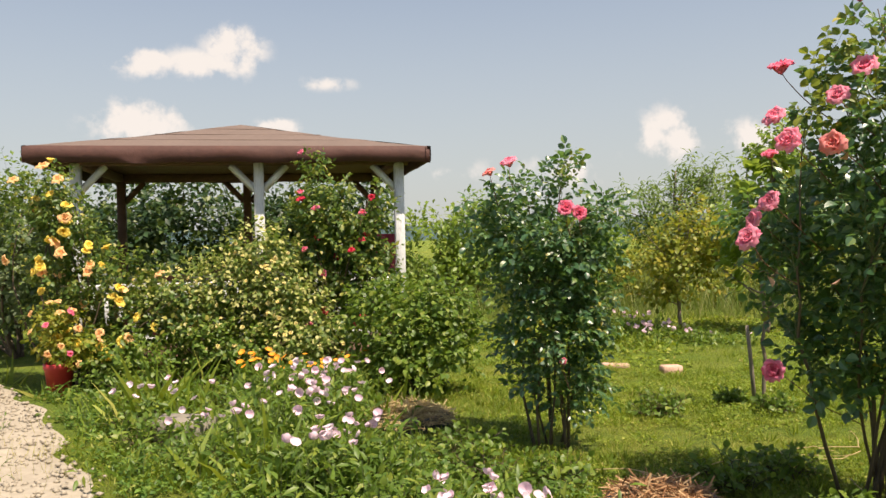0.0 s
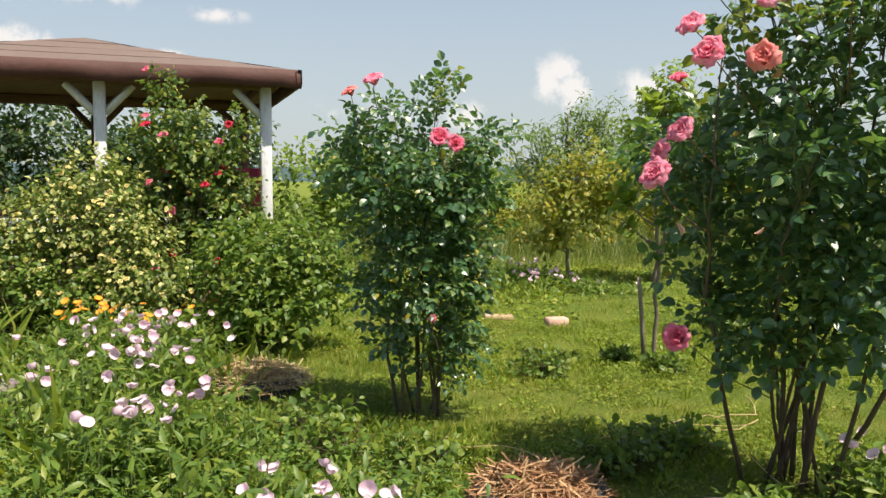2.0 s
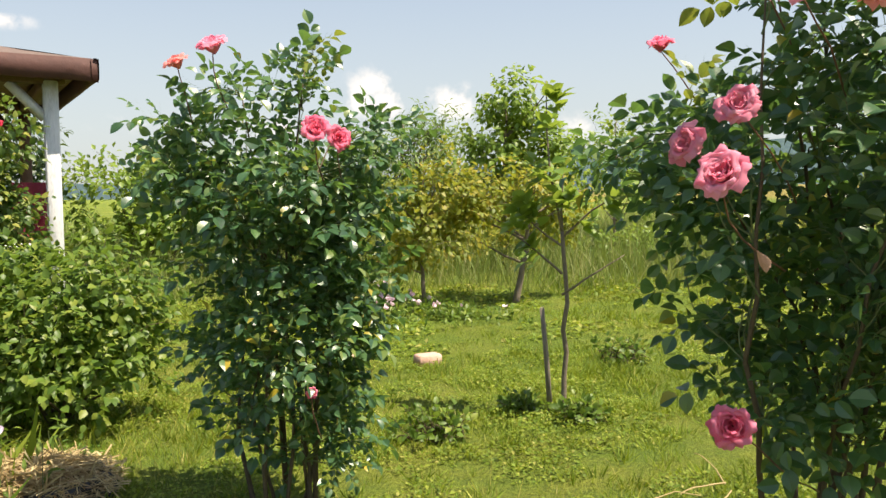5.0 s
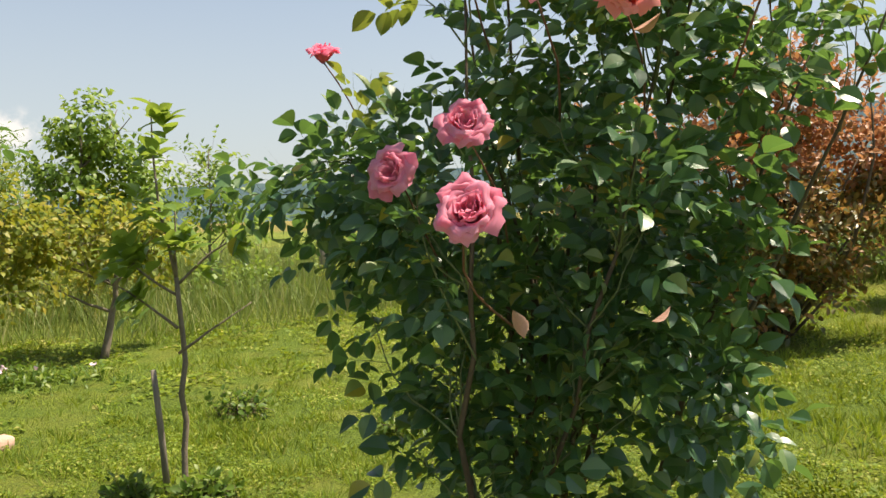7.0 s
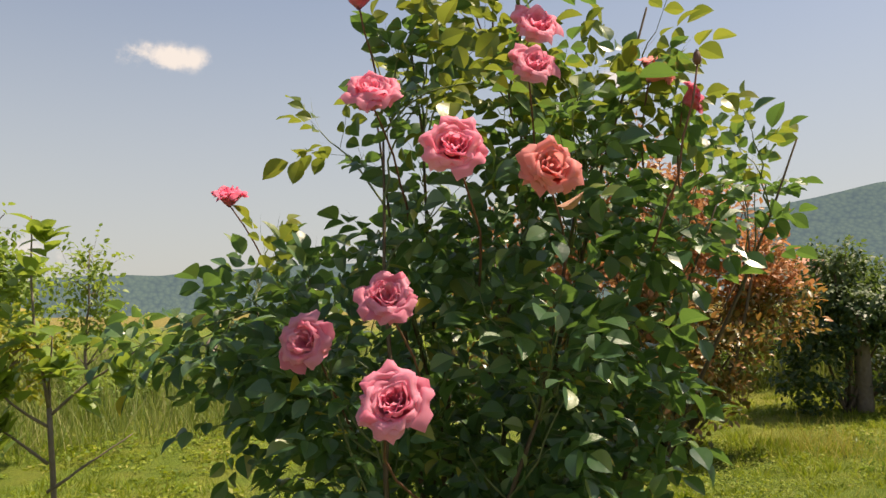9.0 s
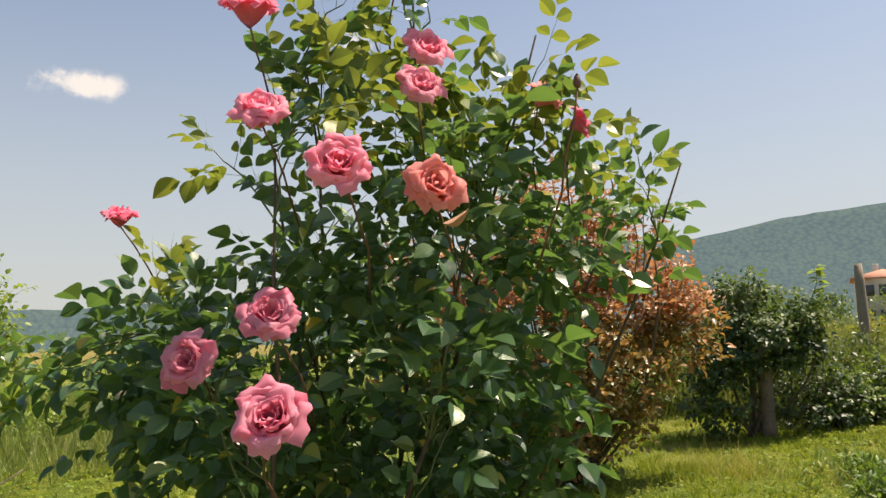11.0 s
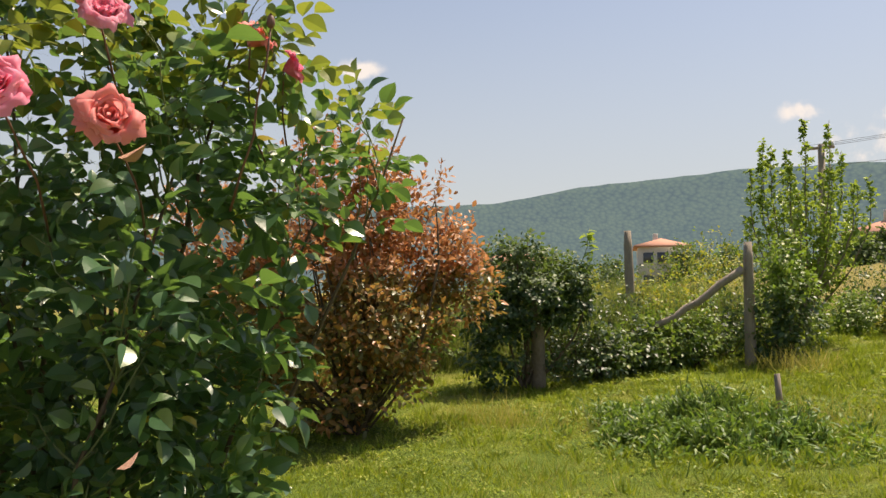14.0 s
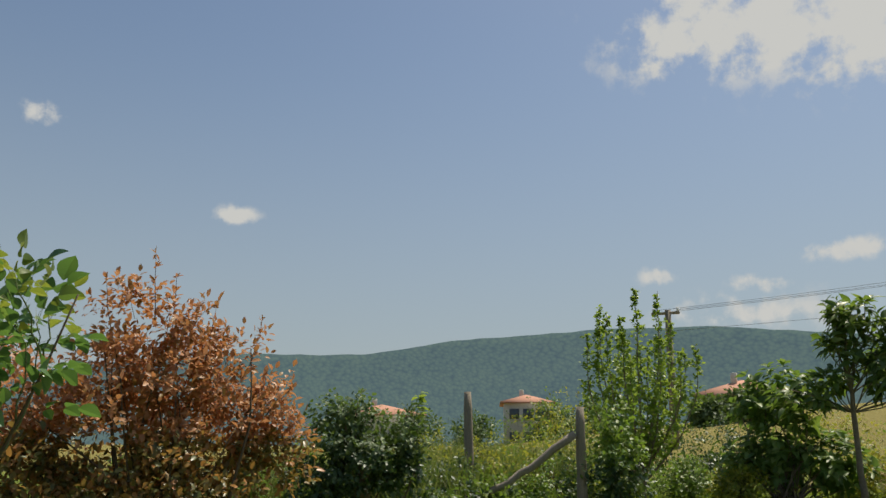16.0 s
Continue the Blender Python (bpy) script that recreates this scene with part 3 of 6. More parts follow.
def cup_mesh(name, mat, petals=4, seed=3, flat=0.6):
    """A simple open flower of a few broad rounded petals, one across."""
    g = np.random.default_rng(seed)
    b = Build()
    for i in range(petals):
        ang = 2 * math.pi * i / petals + g.normal(scale=0.08)
        u, v = np.meshgrid(np.linspace(-1, 1, 7), np.linspace(0, 1, 5))
        w = 0.47 * np.sin(np.clip(v * 0.88, 0, 1) * math.pi * 0.62) ** 0.8 * 4 / max(petals, 4)
        out = 0.54 * v * (1 - 0.34 * np.abs(u) ** 2.4 * v)
        up = flat * (0.1 * v + 0.45 * v ** 2 + 0.1 * u ** 2 * v) + 0.03 * np.sin(u * 4 + i + seed) * v ** 2
        lat = w * u * (1 - 0.1 * v ** 3)
        vv = np.stack([out * math.cos(ang) - lat * math.sin(ang), out * math.sin(ang) + lat * math.cos(ang), up], -1).reshape(-1, 3)
        f = []
        for a in range(4):
            for c in range(6):
                k = a * 7 + c
                f += [(k, k + 1, k + 8), (k, k + 8, k + 7)]
        b.add(vv, f)
    return b.weld().mesh(name, mat)


def flower(name, me, parent, at, way, size, label=""):
    """One flower as a part: at and way in the parent's coordinates."""
    ob = new(name, me)
    q = Vector(way).to_track_quat("Z", "Y")
    ob.matrix_local = Matrix.LocRotScale(Vector(at), q @ Euler((0, 0, rng.uniform(0, 6.28))).to_quaternion(), Vector((size,) * 3))
    ob.parent = parent
    return tagged(ob, label)


# ---------------------------------------------------------------- ground, hills


def grid_mesh(name, xs, ys, zf, mat):
    X, Y = np.meshgrid(xs, ys)
    v = np.stack([X, Y, zf(X, Y)], -1).reshape(-1, 3)
    nx, ny = len(xs), len(ys)
    i, j = np.meshgrid(np.arange(nx - 1), np.arange(ny - 1))
    k = (j * nx + i).ravel()
    f = np.vstack([np.c_[k, k + 1, k + nx + 1], np.c_[k, k + nx + 1, k + nx]])
    return Build().add(v, f).mesh(name, mat)


def spaced(lo, hi, fine_lo, fine_hi, fine, coarse):
    return np.unique(np.r_[-np.geomspace(-fine_lo + 3, -lo, coarse)[::-1], np.arange(fine_lo, fine_hi, fine), np.geomspace(fine_hi + 1, hi, coarse)])


tagged(new("ground", grid_mesh("ground", spaced(-900, 900, -9, 20, 0.4, 22), spaced(-900, 900, -5, 24, 0.4, 22), ground_z, M_GROUND)),
       "uneven green meadow and mown lawn with dry patches", "ground", kind="structure")

# far ridge: azimuth from +y towards +x and elevation, as seen from the garden
RIDGE_AZ = [-180, -90, -40, -20, -4, 2, 12, 18, 23, 31, 36, 46, 55, 60, 64, 68, 70, 76, 81, 88, 96, 110, 130, 180]
RIDGE_EL = [0.8, 0.8, 0.9, 0.9, 0.9, 1.2, 2.3, 2.9, 3.0, 3.7, 3.8, 5.6, 6.75, 6.8, 6.95, 7.6, 8.0, 8.4, 8.75, 8.7, 7.9, 5.5, 3.0, 0.8]


def hills():
    az = np.radians(np.arange(-180, 180.01, 0.5))
    el = np.interp(np.degrees(az), RIDGE_AZ, RIDGE_EL)
    ripple = np.array([0.06 * noise.noise(Vector((a * 40, 0.3, 0))) + 0.035 * noise.noise(Vector((a * 150, 1.3, 0))) for a in az])
    top = 700 * np.tan(np.radians(el + ripple)) + 1.5
    foot = np.minimum(top * 0.12, 4.0) - 6
    rows = []
    steps = 14
    for i in range(steps):
        t = i / (steps - 1)
        r = 340 + 360 * t
        bumpy = np.array([noise.noise(Vector((math.sin(a) * r * 0.012, math.cos(a) * r * 0.012, 2.0))) for a in az])
        z = foot + (top - foot) * (0.5 * t + 0.5 * t ** 1.6) + bumpy * top * 0.1 * (1 - t) * (t > 0)
        rows.append(np.c_[np.sin(az) * r, np.cos(az) * r + 1, z])
    rows.append(np.c_[np.sin(az) * 800, np.cos(az) * 800 + 1, top * 0.4])
    v = np.vstack(rows)
    n = len(az)
    i, j = np.meshgrid(np.arange(n - 1), np.arange(steps))
    k = (j * n + i).ravel()
    f = np.vstack([np.c_[k, k + n, k + 1], np.c_[k + 1, k + n, k + n + 1]])
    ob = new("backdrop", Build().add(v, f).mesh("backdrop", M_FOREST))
    return tagged(ob, "long wooded ridge with blue summer haze painted on", "hill", kind="structure")


hills()

# ---------------------------------------------------------------- gravel path
PATH_EDGE, PATH_WAY, PATH_OUT = np.array([-2.3, 4.06]), np.array([-0.78, 0.626]), np.array([-0.626, -0.78])


def on_path(x, y):
    """How far inside the gravel strip a point lies, in metres (negative: outside)."""
    s = (x - PATH_EDGE[0]) * PATH_OUT[0] + (y - PATH_EDGE[1]) * PATH_OUT[1]
    s = s + 0.12 * np.sin(2.3 * x + y) + 0.07 * np.sin(5.1 * y - 2 * x)
    return np.minimum(s, 2.4 - s)


def gravel_path():
    b = Build()
    n, m = 60, 13
    a, c = np.meshgrid(np.linspace(-6, 12, n), np.linspace(-0.15, 2.55, m))
    x = PATH_EDGE[0] + PATH_WAY[0] * a + PATH_OUT[0] * c
    y = PATH_EDGE[1] + PATH_WAY[1] * a + PATH_OUT[1] * c
    z = ground_z(x, y) + np.clip(on_path(x, y) * 0.12, -0.02, 0.022)
    i, j = np.meshgrid(np.arange(n - 1), np.arange(m - 1))
    k = (j * n + i).ravel()
    b.add(np.stack([x, y, z], -1).reshape(-1, 3), np.vstack([np.c_[k, k + n + 1, k + 1], np.c_[k, k + n, k + n + 1]]))
    return tagged(new("path", b.mesh("path", M_GRAVEL)), "pale gravel garden path with grassy edges", "path", kind="structure")


def pebbles():
    b = Build()
    n = 5200
    a, c = rng.uniform(-3, 7, n), rng.uniform(-0.1, 2.5, n)
    x = PATH_EDGE[0] + PATH_WAY[0] * a + PATH_OUT[0] * c
    y = PATH_EDGE[1] + PATH_WAY[1] * a + PATH_OUT[1] * c
    keep = on_path(x, y) > rng.uniform(-0.1, 0.1, n)
    x, y = x[keep], y[keep]
    octa = (np.array([(0.5, 0, 0), (0, 0.42, 0), (-0.5, 0, 0), (0, -0.42, 0), (0.05, 0, 0.3), (0, 0, -0.3)], float),
            np.array([(0, 1, 4), (1, 2, 4), (2, 3, 4), (3, 0, 4), (1, 0, 5), (2, 1, 5), (3, 2, 5), (0, 3, 5)]))
    ax = rng.normal(size=(len(x), 3)) * (1, 1, 0.25)
    b.scatter(octa, np.c_[x, y, ground_z(x, y) + 0.026], ax, np.tile((0, 0, 1.0), (len(x), 1)) + rng.normal(scale=0.2, size=(len(x), 3)), rng.uniform(0.02, 0.065, len(x)))
    return tagged(new("pebbles", b.mesh("pebbles", M_GRAVEL)), "loose pale gravel stones on the path", "gravel", kind="stuff")


gravel_path()
pebbles()

# ---------------------------------------------------------------- main pink rose


def crease(me, size, rib):
    """Leaves of one template: the midrib is a sharp fold."""
    e = np.empty(len(me.edges) * 2, np.int32)
    me.edges.foreach_get("vertices", e)
    me.attributes.new("sharp_edge", "BOOLEAN", "EDGE").data.foreach_set("value", ((e.reshape(-1, 2) % size) < rib).all(1))
    return me


def rose_leaves(p, way, up, size):
    """Compound leaves: place, axis, normal and size of five leaflets on each stalk."""
    m = len(p)
    way = unit(way)
    up = unit(up - (up * way).sum(1, keepdims=True) * way)
    side = np.cross(way, up)
    ln = size * 2.3
    out = []
    for along, s, k in ((0.4, -1, 0.78), (0.43, 1, 0.78), (0.76, -1, 0.95), (0.79, 1, 0.95), (1.0, 0, 1.12)):
        at = p + way * (ln * along)[:, None] - up * (ln * 0.18 * along ** 2)[:, None]
        ax = side * s * 0.9 + way * (0.55 if s else 1.0) - up * 0.22 * along + rng.normal(scale=0.16, size=(m, 3))
        nor = up + side * s * 0.1 + rng.normal(scale=0.2, size=(m, 3))
        out.append(np.c_[at + side * s * (0.05 * size)[:, None], ax, nor, size * k * rng.uniform(0.82, 1.15, m)])
    return np.stack(out, 1)


def rose_bush(name, x, y, lobes, stems, label, shoots, size, young_lobes=(), singles=0, young_from=9.0, fill=0.12):
    """lobes and stem ends are given in world metres; canes rise from a narrow foot, leafy shoots grow from them into the lobes."""
    t = thing(name, x, y, label, "rose bush", "rose bushes on the lawn")
    base = np.array(t.location)
    rel = np.array(lobes, float) - np.r_[base, 0, 0, 0]
    wood = []
    for ex, ey, ez in stems:
        cane = Build()
        a0 = np.array([rng.normal(scale=0.07), rng.normal(scale=0.07), -0.05])
        pts = stem(cane, a0, np.array([ex, ey, ez]) - base, rng.uniform(0.009, 0.0145), 0.0025, 0.06, 12, 7)
        wood.append(pts[4:])
        part("cane", cane, M_STEM, t)
    wood = np.vstack(wood)
    ends, out = lobe_points(rel, shoots, 0.3)
    fresh_end = (ends[:, 2] + base[2] > young_from) & (rng.random(shoots) < 0.5)
    if young_lobes:
        a, b = lobe_points(np.array(young_lobes, float) - np.r_[base, 0, 0, 0], 3 * len(young_lobes), 0.5)
        ends, out, fresh_end = np.vstack([ends, a]), np.vstack([out, b]), np.r_[fresh_end, np.ones(len(a), bool)]
    tw = Build()
    place, way, up, fresh, grow = [], [], [], [], []
    for q, d, young in zip(ends, out, fresh_end):
        near = wood + (0, 0, 0.16)
        cost = np.linalg.norm((near - q) * (1, 1, 0.8), axis=1) + rng.uniform(0, 0.12, len(near))
        a = wood[np.argmin(cost)]
        reach = np.linalg.norm(q - a)
        if reach > 0.5:
            a = q + (a - q) * 0.5 / reach
        k = 7
        s = np.linspace(0, 1, k)[:, None]
        bow = unit(d + (0, 0, 0.5)) * 0.12 * np.linalg.norm(q - a)
        path = a + (q - a) * s + np.sin(s * math.pi) * bow + rng.normal(scale=0.006, size=(k, 3))
        tw.tube(path, np.linspace(0.0032, 0.0014, k), 4, cap=False)
        run = unit(path[-1] - path[0])
        n = int(np.clip(np.linalg.norm(q - a) / 0.038, 4, 9))
        ang = rng.uniform(0, 6.28)
        u0 = unit(np.cross(run, (0.3, 0.5, 0.8)))
        w0 = np.cross(run, u0)
        for i in range(n):
            f = 0.25 + 0.75 * (i + rng.uniform(-0.2, 0.2)) / (n - 1)
            f = min(max(f, 0.1), 1.0)
            place.append([np.interp(f, s[:, 0], path[:, c]) for c in range(3)])
            ang += 2.4
            way.append((u0 * math.cos(ang) + w0 * math.sin(ang)) * (1 - 0.6 * (i == n - 1)) + run * (0.4 + 0.9 * (i == n - 1)) + d * 0.35 + (0, 0, 0.08))
            up.append(np.array([0, 0, 1.0]) + d * 0.3 + rng.normal(scale=0.42, size=3))
            fresh.append(young and i > 1)
            grow.append(0.72 + 0.38 * math.sin(0.6 + 2.1 * i / n))
    inner, d = lobe_points(rel, int(shoots * fill * 7), 0.6)
    low = inner[:, 2] < 0.62 * (rel[:, 2] + rel[:, 5]).max()
    inner, d = inner[low], d[low]
    place = np.vstack([place, inner])
    way = np.vstack([way, d + rng.normal(scale=0.7, size=d.shape)])
    up = np.vstack([up, np.array([0, 0, 0.7]) + rng.normal(scale=0.5, size=d.shape)])
    fresh, grow = np.r_[fresh, np.zeros(len(inner), bool)], np.r_[grow, np.full(len(inner), 0.95)]
    lf = rose_leaves(place, way, up, size * grow * rng.uniform(0.8, 1.2, len(grow)))
    ln = size * grow * 2.2
    tw.scatter(THIN, place, way, up, ln)
    fresh = np.repeat(fresh, 5)
    lf = lf.reshape(-1, 10)
    single = np.zeros(len(lf), bool)
    if singles:
        ahead = lf[:, :3] @ np.array([-0.45, -0.75, 0.15])
        single[rng.choice(np.argsort(-ahead)[:singles * 5], singles, replace=False)] = True
    for part_name, mat, note, sel in (("foliage", M_ROSE_LEAF, "dark glossy green leaves", ~fresh & ~single), ("young_foliage", M_ROSE_YOUNG, "yellow-green young leaves", fresh & ~single)):
        if sel.any():
            b = Build().scatter(ROSE_LEAF, lf[sel, :3], lf[sel, 3:6], lf[sel, 6:9], lf[sel, 9])
            crease(part(part_name, b, mat, t, note, kind="stuff").data, len(ROSE_LEAF[0]), ROSE_LEAF_RIB)
    part("branching", tw, M_GREEN_STEM, t, kind="stuff")
    if singles:
        shapes = {}
        for s in range(3):
            tmpl = leaf_template([0, 0.2 + 0.02 * s, 0.33, 0.38, 0.35 - 0.02 * s, 0.2, 0], 0.3 + 0.1 * s, 0.2 + 0.1 * s)
            for young, mat in ((False, M_ROSE_LEAF), (True, M_ROSE_YOUNG)):
                shapes[s, young] = crease(Build().scatter(tmpl, [(0, 0, 0)], [(0, 1, 0)], [(0, 0, 1.0)], [1.0]).mesh("leaf", mat), len(tmpl[0]), ROSE_LEAF_RIB)
        for k in np.nonzero(single)[0]:
            ob = new("leaf", shapes[int(rng.integers(3)), bool(fresh[k])])
            ax = Vector(lf[k, 3:6]).normalized()
            si = ax.cross(Vector(lf[k, 6:9])).normalized()
            m = Matrix((si, ax, si.cross(ax))).transposed().to_4x4()
            ob.matrix_local = Matrix.Translation(Vector(lf[k, :3])) @ m @ Matrix.Scale(float(lf[k, 9]), 4)
            ob.parent = t
    return t, base


def stalk(t, base, a, b, r=0.003):
    s = Build()
    stem(s, np.array(a) - base, np.array(b) - base, r, r * 0.7, 0.06, 6, 5)
    return part("flower_stalk", s, M_RED_STEM, t)


BLOOMS = [bloom_mesh("rose_bloom", M_PINK, 40, 0.5, 1.0, 2), bloom_mesh("rose_bloom", M_PINK, 36, 0.5, 1.1, 5), bloom_mesh("rose_bloom", M_SALMON, 38, 0.5, 1.05, 8),
          bloom_mesh("rose_bloom", M_DEEP, 32, 0.5, 0.9, 11)]

ROSE = (2.05, 4.55)
ROSE_LOBES = [(2.0, 4.35, 1.02, 0.44, 0.45, 0.42), (1.95, 4.38, 1.42, 0.52, 0.52, 0.42), (2.12, 4.15, 1.72, 0.46, 0.4, 0.4), (1.95, 4.08, 2.02, 0.32, 0.26, 0.3),
              (1.62, 4.75, 1.5, 0.3, 0.42, 0.26), (2.45, 3.93, 1.93, 0.3, 0.2, 0.18), (1.95, 4.05, 2.38, 0.12, 0.12, 0.2), (2.2, 4.05, 1.15, 0.28, 0.3, 0.35), (1.55, 5.1, 1.58, 0.12, 0.3, 0.13),
              (1.85, 4.25, 0.85, 0.24, 0.25, 0.24)]
ROSE_STEMS = [(1.95, 4.05, 2.5), (1.65, 4.2, 2.0), (2.2, 4.0, 2.1), (2.6, 3.88, 1.95), (1.6, 4.7, 1.6), (1.8, 4.4, 1.8), (2.2, 4.4, 1.8), (1.95, 4.05, 1.7), (2.35, 4.2, 1.6), (2.1, 4.5, 1.4), (1.85, 4.6, 1.3), (2.6, 3.68, 2.02), (1.74, 4.34, 2.05), (1.8, 4.28, 2.25), (2.15, 3.82, 2.3)]
main_rose, rose_base = rose_bush("pink_rose_bush", *ROSE, ROSE_LOBES, ROSE_STEMS, "tall pink rose bush with dark glossy leaves on the lawn", 245, 0.052,
                                 [(2.6, 3.88, 2.0, 0.2, 0.14, 0.1), (2.1, 3.95, 2.08, 0.3, 0.2, 0.12), (1.85, 4.2, 2.25, 0.2, 0.2, 0.15), (1.65, 4.7, 1.75, 0.1, 0.2, 0.08), (1.66, 4.42, 2.02, 0.06, 0.1, 0.08), (1.72, 4.36, 2.22, 0.06, 0.08, 0.06), (2.5, 3.7, 1.98, 0.14, 0.1, 0.06), (2.12, 3.84, 2.2, 0.12, 0.1, 0.07)], 300, 1.98)
# blooms: kind, place, way it faces, size
for kind, at, way, size, label in [
        (0, (1.337, 3.773, 1.434), (-0.75, -0.8, 0.55), 0.118, "large full pink rose"), (0, (1.45, 3.933, 1.603), (-0.6, -0.8, 0.7), 0.11, "full pink rose"),
        (1, (1.399, 4.121, 1.524), (-0.9, -0.5, 0.25), 0.105, "fading pink rose"), (3, (1.55, 4.752, 1.9), (-0.2, -0.3, 1), 0.09, "small deep pink rose on a long stalk"),
        (0, (1.489, 4.028, 2.015), (-0.5, -0.6, 0.8), 0.114, ""), (0, (1.52, 3.826, 1.879), (-0.6, -0.9, 0.35), 0.116, "bright pink rose"), (2, (1.691, 3.744, 1.849), (-0.5, -0.9, 0.3), 0.106, "salmon pink ageing rose"),
        (3, (1.53, 4.13, 2.27), (-0.2, -0.2, 1.2), 0.118, "pink rose on a long stalk"), (0, (1.86, 3.92, 2.21), (-0.4, -0.8, 0.6), 0.116, ""), (0, (1.725, 3.811, 2.067), (-0.4, -0.8, 0.6), 0.104, ""),
        (2, (2.13, 3.79, 2.13), (0.2, -0.6, 0.6), 0.09, "faded salmon rose"), (3, (2.2, 3.74, 2.07), (0.5, -0.7, 0.3), 0.075, ""), (3, (1.462, 3.971, 0.80), (-0.5, -0.9, 0.2), 0.108, "open deep pink rose near the ground"),
        (3, (1.9, 4.17, 2.6), (0, 0, 1), 0.1, "pink rose at the very top")]:
    flower("rose_bloom", BLOOMS[kind], main_rose, np.array(at) - rose_base, way, size * 1.04, label)
    foot = np.array(at) + np.array([0.26, 0.2, -0.24]) if at[2] > 1 else np.array([1.95, 4.4, 0.45])
    stalk(main_rose, rose_base, foot, np.array(at) - unit(np.array(way)) * 0.02)
for at in [(1.916, 3.556, 2.051), (2.02, 4.1, 2.62)]:
    bud = Build().lathe([(0.0, 0.03), (0.006, 0.022), (0.009, 0.008), (0.006, 0), (0, -0.002)], 8)
    ob = part("bud", bud, M_RED_STEM, main_rose, "closed dark bud")
    ob.location = Vector(np.array(at) - rose_base)
    stalk(main_rose, rose_base, np.array(at) + np.array([0.05, 0.15, -0.35]), at)

WILTED = Build().scatter(leaf_template([0, 0.2, 0.26, 0.22, 0.12, 0], 0.9, 0.1), [(0, 0, 0)], [(0, 1, 0)], [(0, 0, 1.0)], [1.0]).mesh("wilted_bud", plain_mat("wilted_petal", [(0.2, (0.4, 0.2, 0.13)), (0.8, (0.6, 0.36, 0.26))], 60, 0.7, 0.4))
for at, turn, size in [((1.43, 3.744, 1.213), (1.4, 0.3, 2.2), 0.055), ((1.66, 3.66, 1.23), (2.6, 0.2, 1.0), 0.045), ((1.72, 3.75, 1.78), (2.8, 0.1, 0.4), 0.06)]:
    ob = new("wilted_bud", WILTED)
    ob.parent = main_rose
    ob.matrix_local = Matrix.LocRotScale(Vector(np.array(at) - rose_base), Euler(turn), Vector((size,) * 3))
    tagged(ob, "brown wilted bud")

MID = (0.2, 5.45)
mid_rose, mid_base = rose_bush("pink_rose_bush", *MID, [(0.2, 5.4, 0.8, 0.42, 0.4, 0.4), (0.22, 5.45, 1.25, 0.46, 0.42, 0.42), (0.08, 5.4, 1.58, 0.45, 0.4, 0.3), (0.3, 5.5, 1.8, 0.16, 0.2, 0.22), (0.5, 5.45, 1.05, 0.2, 0.26, 0.36), (0.5, 5.4, 1.65, 0.24, 0.2, 0.18), (0.35, 5.45, 0.42, 0.25, 0.25, 0.3)],
                               [(0.05, 5.4, 1.8), (0.3, 5.5, 1.95), (0.4, 5.35, 1.6), (0.0, 5.4, 1.5), (0.35, 5.55, 1.2), (0.2, 5.3, 1.2), (0.25, 5.5, 1.3), (0.15, 5.5, 1.1), (0.3, 5.4, 0.9), (0.1, 5.4, 1.0)], "pink rose bush with dense dark foliage on the lawn", 235, 0.046,
                               [(0.3, 5.45, 1.9, 0.12, 0.12, 0.1)])
for kind, at, way, size in [(0, (-0.02, 5.17, 1.96), (-0.2, -0.4, 0.9), 0.105), (2, (-0.16, 5.2, 1.9), (-0.4, -0.3, 0.8), 0.08), (3, (0.36, 5.1, 1.64), (0, -0.8, 0.4), 0.1), (3, (0.44, 5.12, 1.61), (0.4, -0.8, 0.2), 0.09), (3, (0.33, 5.05, 0.66), (0.2, -0.9, 0.2), 0.04)]:
    flower("rose_bloom", BLOOMS[kind], mid_rose, np.array(at) - mid_base, way, size * 1.1)
    stalk(mid_rose, mid_base, np.array(at) + np.array([0.03, 0.12, -0.22]), at)

# ---------------------------------------------------------------- gazebo
GAZ_R, GAZ_L = np.array([-1.80, 9.45]), np.array([-5.9, 7.45])
gaz_x = (GAZ_R - GAZ_L) / np.linalg.norm(GAZ_R - GAZ_L)
gaz_y = np.array([-gaz_x[1], gaz_x[0]])
GAZ_TURN = math.atan2(gaz_x[1], gaz_x[0])
GAZ_W, GAZ_D, EAVE = float(np.linalg.norm(GAZ_R - GAZ_L)), 3.3, 2.38


